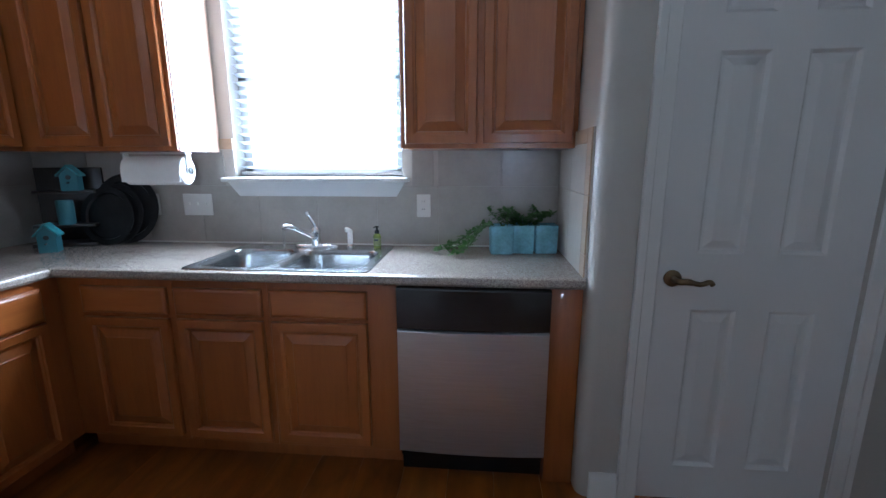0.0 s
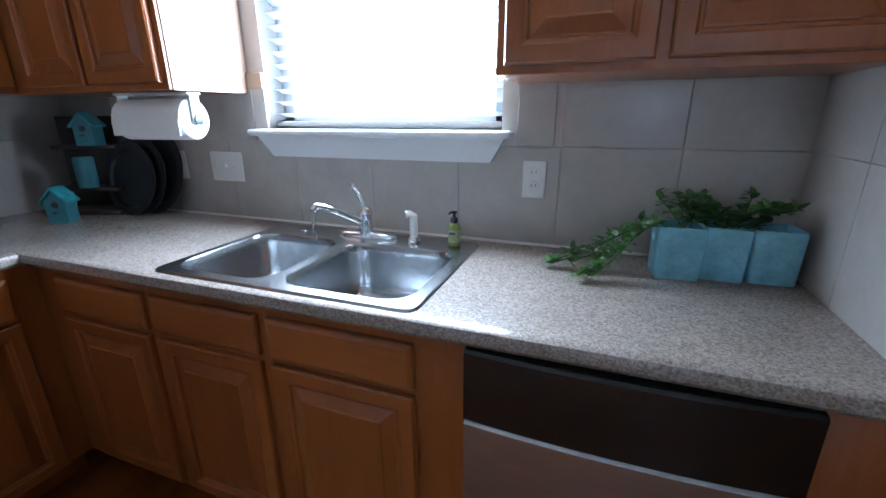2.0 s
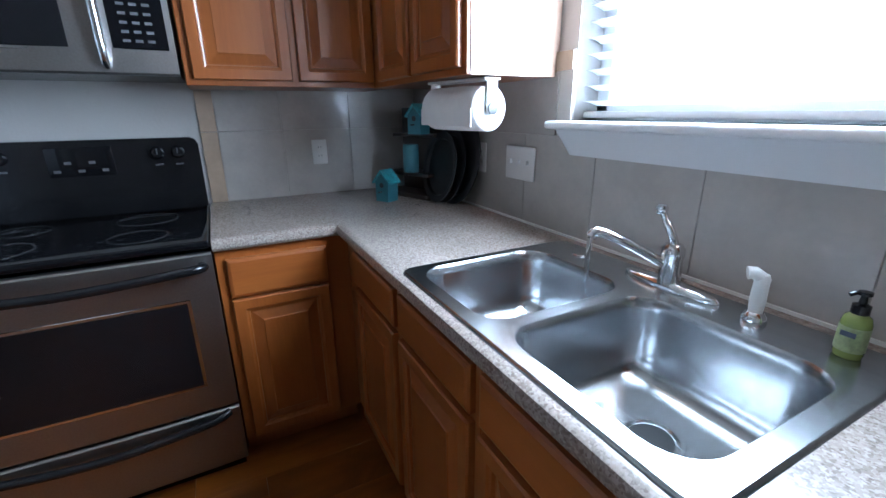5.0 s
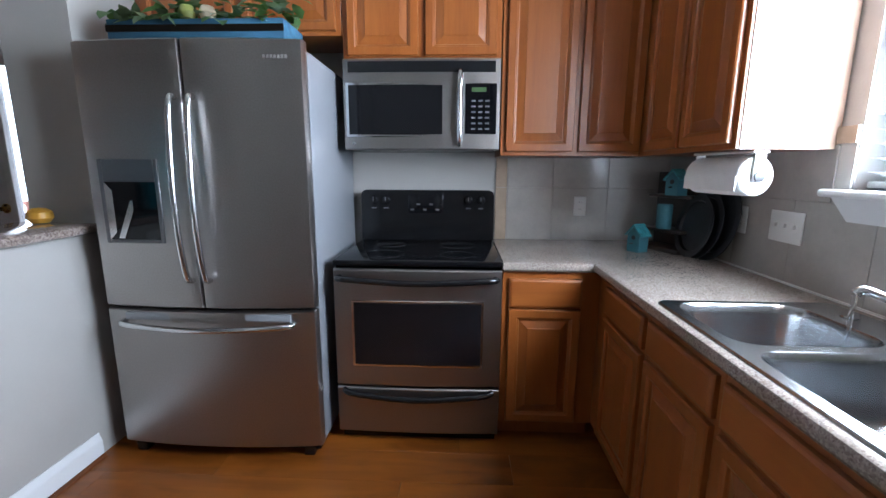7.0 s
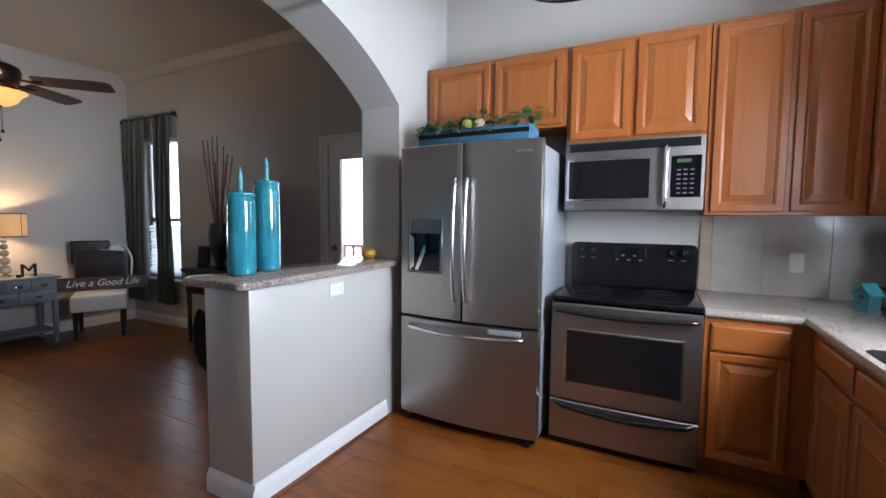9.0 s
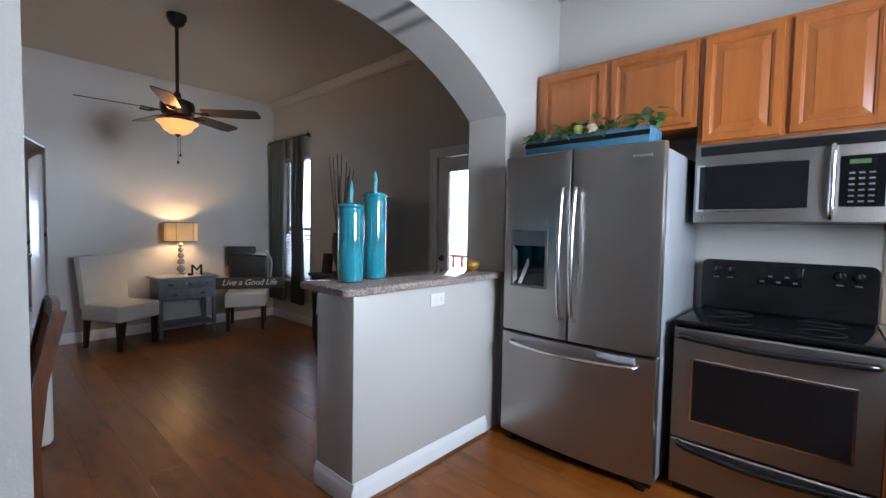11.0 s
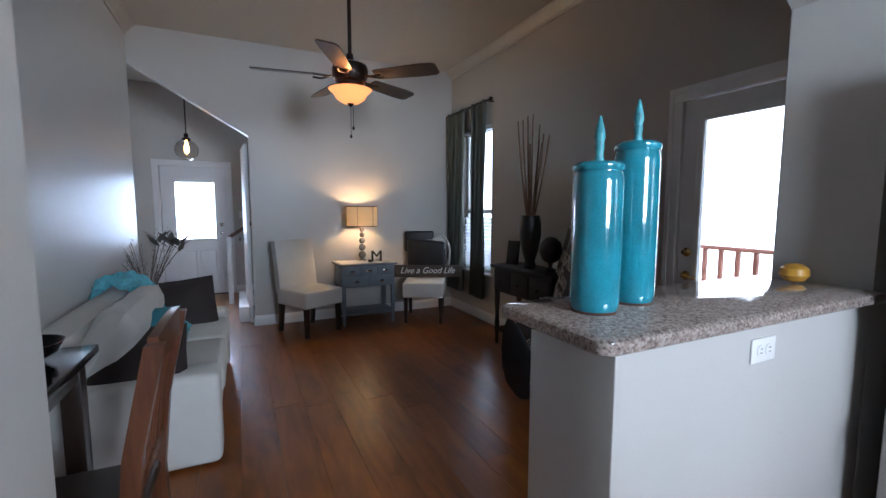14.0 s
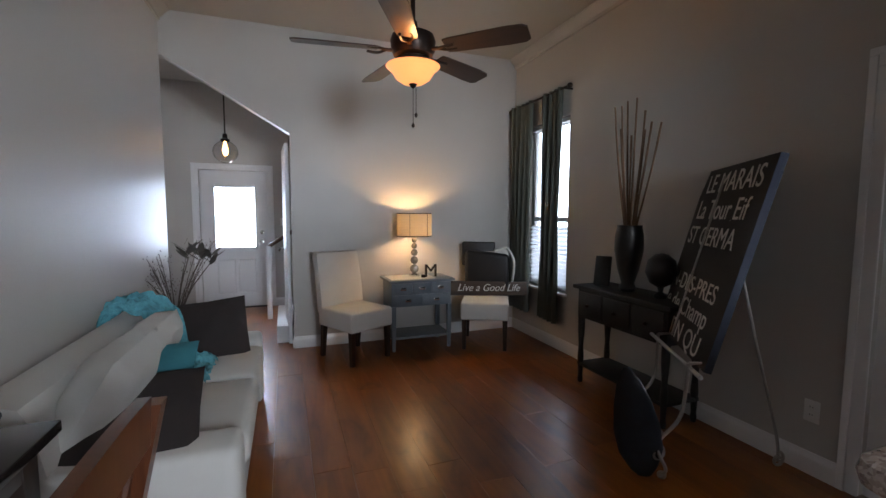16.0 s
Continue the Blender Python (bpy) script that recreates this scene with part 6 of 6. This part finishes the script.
# ---- things on the half wall ----
TURQ = plain("turquoise_crackle_glaze", (0.028, 0.215, 0.275), 0.1, vary=0.35, scale=7, fine=200, bumps=0.06, coat=0.8)
GLAZER = plain("weathered_turquoise", (0.06, 0.27, 0.30), 0.4, vary=0.5, scale=30, bumps=0.3)
RUST = plain("bare_brown_clay", (0.06, 0.03, 0.02), 0.8, vary=0.4, scale=30, bumps=0.3)
def canister(m, h, r, label):
    c = thing("ceramic_canister", m, label, "canister", "turquoise lidded canisters")
    part("body", lathe(bmesh.new(), [(0, 0.004), (r * 0.9, 0.004), (r * 0.97, 0.012), (r, 0.03), (r, h - 0.03), (r * 0.97, h - 0.012), (r * 0.93, h - 0.008), (r * 0.93, h - 0.002), (0, h - 0.002)], 48), TURQ, c)
    part("chipped_foot", lathe(bmesh.new(), [(0, 0), (r * 0.93, 0), (r * 0.955, 0.006), (r * 0.9, 0.009), (0, 0.009)], 40), RUST, c, "bare clay foot")
    lid = part("lid", lathe(bmesh.new(), [(r * 0.98, h - 0.002), (r * 1.02, h + 0.002), (r * 1.02, h + 0.012), (r * 0.9, h + 0.02), (r * 0.4, h + 0.025), (0, h + 0.026)], 48), TURQ, c)
    part("finial", lathe(bmesh.new(), [(0.014, h + 0.022), (0.010, h + 0.042), (0.0125, h + 0.062), (0.010, h + 0.070), (0.0145, h + 0.086), (0.012, h + 0.103), (0.007, h + 0.124), (0.003, h + 0.139), (0, h + 0.141)], 14), GLAZER, lid, "weathered pointed finial")
canister(pose(0.55, 3.0, 1.05), 0.372, 0.064, "shorter turquoise glazed canister with pointed lid")
canister(pose(0.37, 2.965, 1.05), 0.44, 0.062, "taller turquoise glazed canister with pointed lid")
bm = bmesh.new()
lathe(bm, [(0, 0), (0.03, 0.003), (0.048, 0.025), (0.045, 0.05), (0.025, 0.066), (0, 0.07)], 20)
solid("yellow_gourd", bm, plain("yellow_gourd_skin", (0.55, 0.28, 0.03), 0.4, vary=0.25, scale=20, bumps=0.1), "small yellow gourd on the granite top", "gourd", pose(-0.49, 2.97, 1.05))

# ---- planter box on the refrigerator ----
BLUEW = wood("worn_blue_wood", (0.015, 0.045, 0.09), (0.03, 0.10, 0.17), (0.06, 0.17, 0.25), 0.7, "x", 1.0, 0.0, 0.12)
LEAF = thin("green_leaf", (0.07, 0.15, 0.04), (0.10, 0.22, 0.04), 0.3, 0.5)
LEAFV = thin("variegated_leaf", (0.13, 0.19, 0.10), (0.2, 0.3, 0.12), 0.25, 0.5)
pl = thing("planter_box", pose(-0.66, 3.33, FRH - 0.02, 0, 0, 90), "worn blue wooden planter box with trailing leaves", "planter")
bm = bmesh.new()
for x0, x1, y0, y1 in ((0.0, 0.74, -0.11, -0.09), (0.0, 0.74, 0.09, 0.11), (0, 0.02, -0.09, 0.09), (0.72, 0.74, -0.09, 0.09)):
    box(bm, x0, x1, y0, y1, 0.02, 0.135, bevel=0.003)
box(bm, 0.02, 0.72, -0.09, 0.09, 0.02, 0.035)
part("box", bm, BLUEW, pl)
part("band", bx(-0.002, 0.742, -0.1145, -0.1105, 0.085, 0.112), DARKMETAL, pl, "dark band round the box")
def leaf_at(bm, o, d, l, w, curl=0.25):
    d = d.normalized()
    s = d.cross(Vector((0, 0, 1)))
    s = s.normalized() if s.length > 0.01 else Vector((1, 0, 0))
    u = s.cross(d)
    mid = [o + d * (l * t) + u * (-curl * l * t * t) for t in (0, 0.35, 0.7, 1.0)]
    ws = (0.1, 1.0, 0.75, 0.0)
    L_ = [bm.verts.new(p + s * w * k / 2 + u * 0.12 * w * k) for p, k in zip(mid, ws)]
    C_ = [bm.verts.new(p) for p in mid]
    R_ = [bm.verts.new(p - s * w * k / 2 + u * 0.12 * w * k) for p, k in zip(mid, ws)]
    for a, b in ((L_, C_), (C_, R_)):
        for i in range(3):
            bm.faces.new((a[i], a[i + 1], b[i + 1], b[i]))
rs = random.Random(5)
for mat_, n in ((LEAF, 60), (LEAFV, 60)):
    bm = bmesh.new()
    for k in range(n):
        x = rs.uniform(-0.03, 0.78)
        hump = 0.04 + 0.07 * math.exp(-((x - 0.4) / 0.12) ** 2) + 0.07 * math.exp(-((x - 0.74) / 0.07) ** 2)
        o = Vector((x, rs.uniform(-0.13, 0.06), 0.125 + rs.uniform(0, hump)))
        leaf_at(bm, o, Vector((rs.uniform(-1, 1), rs.uniform(-1.4, 0.4), rs.uniform(-0.4, 0.7))), rs.uniform(0.06, 0.12), rs.uniform(0.035, 0.06))
    tagged(part("leaves", bm, mat_, pl), kind="stuff")
for x, y, c_ in ((0.34, -0.1, (0.28, 0.30, 0.08)), (0.42, -0.09, (0.45, 0.38, 0.26))):
    part("fruit", lathe(bmesh.new(), [(0, 0), (0.025, 0.006), (0.034, 0.03), (0.024, 0.055), (0, 0.062)], 16, (x, y, 0.13)), plain("artificial_fruit", c_, 0.4, vary=0.2, scale=30, bumps=0.05), pl, "small artificial fruit")

# ---- blue pots with ivy on the worktop ----
LBLUE = plain("washed_light_blue_ceramic", (0.22, 0.45, 0.54), 0.6, vary=0.35, scale=16, fine=80, bumps=0.25)
pt = thing("plant_pots", pose(1.385, 5.865, CT), "three joined light blue square pots with ivy", "plant pot")
for x, y, a in ((-0.105, -0.01, 4), (0.0, 0.015, -6), (0.105, 0.025, 3)):
    bm = bmesh.new()
    loft(bm, [rrect(-w, w, -w, w, 0.008, z, 2) for z, w in ((0, 0.049), (0.004, 0.051), (0.128, 0.054), (0.132, 0.053), (0.132, 0.045), (0.10, 0.043))], cap=(True, True))
    part("pot", bm, LBLUE, pt, m=pose(x, y, 0, 0, 0, a))
rs = random.Random(9)
stems, bm = [], bmesh.new()
for k in range(17):
    x0 = rs.uniform(-0.10, 0.05)
    a = rs.uniform(0, 6.28)
    stems.append([(x0, 0.0, 0.1), (x0 + 0.05 * math.cos(a), 0.03 * math.sin(a), 0.16), (x0 + 0.1 * math.cos(a), 0.05 * math.sin(a) - 0.01, rs.uniform(0.15, 0.215))])
for k in range(7):
    y = rs.uniform(-0.07, 0.03)
    stems.append([(-0.13, 0.0, 0.12), (-0.19, y, 0.125), (-0.24 - 0.03 * k * 0.5, y * 1.6, 0.05), (-0.29 - 0.022 * k, y * 2.2, 0.012)])
for s_ in stems:
    p = curve_pts(s_, 6)
    tube(bm, p, 0.0016, 5)
vine = tagged(part("stems", bm, plain("green_stem", (0.06, 0.10, 0.03), 0.6), pt), kind="stuff")
bm = bmesh.new()
for s_ in stems:
    p = curve_pts(s_, 6)
    for q in p[3:]:
        for _ in range(2):
            leaf_at(bm, q, Vector((rs.uniform(-1, 1), rs.uniform(-1, 0.6), rs.uniform(-0.1, 0.8))), rs.uniform(0.022, 0.036), rs.uniform(0.016, 0.026), 0.1)
tagged(part("leaves", bm, LEAF, pt), kind="stuff")

# ---- paper towel under the cabinet ----
ph_ = thing("paper_towel_holder", pose(-0.335, 5.76, 1.272, 0, 0, 8), "paper towel roll on an under-cabinet holder", "paper towel")
part("roll", lathe(bmesh.new(), [(0.018, -0.135), (0.062, -0.135), (0.066, -0.13), (0.067, 0), (0.066, 0.13), (0.062, 0.135), (0.018, 0.135)], 40), PAPER, ph_, "white quilted paper roll", pose(0, 0, 0, 0, 90, 0))
part("core", lathe(bmesh.new(), [(0, -0.152), (0.018, -0.152), (0.018, 0.152), (0, 0.152)], 20), BLACKPL, ph_, m=pose(0, 0, 0, 0, 90, 0))
bm = bmesh.new()
for s in (-1, 1):
    box(bm, s * 0.142 - 0.004, s * 0.142 + 0.004, -0.02, 0.02, -0.015, 0.083, bevel=0.003)
box(bm, -0.146, 0.146, -0.03, 0.03, 0.077, 0.085, bevel=0.002)
part("bracket", bm, WHITEPL, ph_, "white plastic bracket")
part("sheet_end", bx(-0.13, 0.13, -0.069, -0.066, -0.05, 0.0), PAPER, ph_)

# ---- corner of the worktop: trays and birdhouses ----
PEWTER = plain("dark_pewter", (0.035, 0.035, 0.038), 0.35, metal=0.6, vary=0.3, scale=10, bumps=0.1)
# The largest, rearmost disc fills the dark area right of the other two.
for x, y, r_ in ((-0.69, 5.955, 0.185), (-0.735, 5.932, 0.16), (-0.76, 5.91, 0.15)):
    solid("round_tray", lathe(bmesh.new(), [(0, 0), (r_ * 0.8, 0.002), (r_ * 0.84, 0.012), (r_, 0.016), (r_, 0.02), (r_ * 0.82, 0.017), (r_ * 0.78, 0.006), (0, 0.005)], 40), PEWTER, "dark pewter round tray leaning in the corner", "tray", pose(x, y, CT + r_ * 0.985, 80, 0, 0), "leaning trays")
stand = thing("tiered_stand", pose(-0.94, 5.83, CT, 0, 0, 20), "dark wooden tiered stand in the worktop corner", "stand")
part("backboard", bx(-0.15, 0.15, 0.10, 0.12, 0, 0.40, bevel=0.004), DARKWOOD, stand)
part("shelf", bx(-0.13, 0.14, -0.02, 0.10, 0.10, 0.115, bevel=0.003), DARKWOOD, stand)
part("shelf", bx(-0.13, 0.14, 0.02, 0.10, 0.27, 0.285, bevel=0.003), DARKWOOD, stand)
part("base", bx(-0.14, 0.14, -0.03, 0.10, 0.0, 0.02, bevel=0.003), DARKWOOD, stand)
BIRD = plain("pale_turquoise_paint", (0.05, 0.165, 0.195), 0.6, vary=0.12, scale=12, bumps=0.15)
def birdhouse(m, w, h, label):
    c = thing("birdhouse", m, label, "birdhouse", "turquoise birdhouses")
    bm = bmesh.new()
    prism(bm, [(-w, 0), (w, 0), (w, h * 0.7), (0, h), (-w, h * 0.7)], -w * 0.9, w * 0.9)
    part("box", bm, BIRD, c)
    for s in (-1, 1):
        bm = bmesh.new()
        prism(bm, [(0, h + 0.006), (s * w * 1.35, h * 0.62), (s * w * 1.35, h * 0.62 + 0.008), (0, h + 0.015)], -w * 1.1, w * 1.1)
        part("roof", bm, GLAZER, c)
    part("entry_hole", lathe(bmesh.new(), [(w * 0.32, 0), (w * 0.3, 0.002), (0, 0.002)], 16), DARKSLOT, c, m=pose(0, -w * 0.9, h * 0.58, 90))
    part("perch", tube(bmesh.new(), [(0, -w * 0.9, h * 0.35), (0, -w * 1.5, h * 0.35)], 0.003, 6), DARKWOOD, c)
    return c
birdhouse(pose(-0.90, 5.70, CT, 0, 0, 28), 0.036, 0.125, "small pale turquoise birdhouse on the worktop")
birdhouse(pose(-0.90, 5.865, CT + 0.285, 0, 0, 25), 0.036, 0.115, "pale turquoise birdhouse on the top shelf")
solid("turquoise_candle", lathe(bmesh.new(), [(0, 0), (0.034, 0), (0.036, 0.004), (0.036, 0.118), (0.032, 0.124), (0, 0.12)], 24), BIRD, "pale turquoise pillar candle on the stand", "candle", pose(-0.93, 5.835, CT + 0.115))

# ---- hanging ring over the kitchen ----
rg_ = thing("ring_pendant", pose(-0.36, 4.32, 2.53), "dark iron ring hanging over the kitchen floor", "pendant light")
part("ring", tube(bmesh.new(), [(0.3 * math.cos(2 * math.pi * k / 40), 0.3 * math.sin(2 * math.pi * k / 40), 0.05) for k in range(41)], 0.014, 10), DARKMETAL, rg_)
part("hub", lathe(bmesh.new(), [(0, -0.045), (0.012, -0.04), (0.012, -0.005), (0.03, 0), (0.03, 0.05), (0.01, 0.06), (0, 0.06)], 16), DARKMETAL, rg_)
for k in range(3):
    a = 2 * math.pi * k / 3
    part("arm", tube(bmesh.new(), [(0.02 * math.cos(a), 0.02 * math.sin(a), 0.02), (0.3 * math.cos(a), 0.3 * math.sin(a), 0.05)], 0.009, 8), DARKMETAL, rg_)
part("rod", tube(bmesh.new(), [(0, 0, 0.05), (0, 0, CEIL - 2.53)], 0.009, 8), DARKMETAL, rg_)

# ---- shoe moulding and floor planks ----
SHOE = wood("brown_shoe_moulding", (0.06, 0.018, 0.006), (0.13, 0.04, 0.012), (0.2, 0.07, 0.022), 0.35, "x", 1.0, 0.3, 0.1)
setting("shoe_moulding", moulding(bmesh.new(), (-0.39, A1 + 0.016), (HX + 0.016, A1 + 0.016), (0, 1), [(0, 0), (0.014, 0), (0.012, 0.008), (0.006, 0.014), (0, 0.016)]), SHOE, "brown wooden shoe moulding")
PW, PL = 0.193, 1.28
bm = bmesh.new()
box(bm, 0.0004, PW - 0.0004, 0.0004, PL - 0.0004, -0.012, 0.0, bevel=0.0007, seg=1)
pme = mesh_of("plank", bm, PLANK)
rs = random.Random(3)
for i in range(28):
    x = -1.45 + i * PW
    if x > 3.75:
        break
    y = FY - 0.15 - rs.random() * PL
    while y < 5.95:
        y0, y1 = max(y, FY - 0.14), min(y + PL, NY + 0.02)
        closed = x > EX + 0.05 and y > BY and y1 < A0
        if y1 - y0 > 0.02 and not closed and not (y1 < BY - 0.2 and x < 0.3) and not (y > A1 + 0.1 and x > 3.7) and not (y0 > PY + 0.2 and x > 1.6):
            ob = new("plank", pme)
            ob.parent, ob.location = subfloor, (x, y0, rs.uniform(-0.0006, 0.0004))
            ob.scale.y = (y1 - y0) / PL
        y += PL
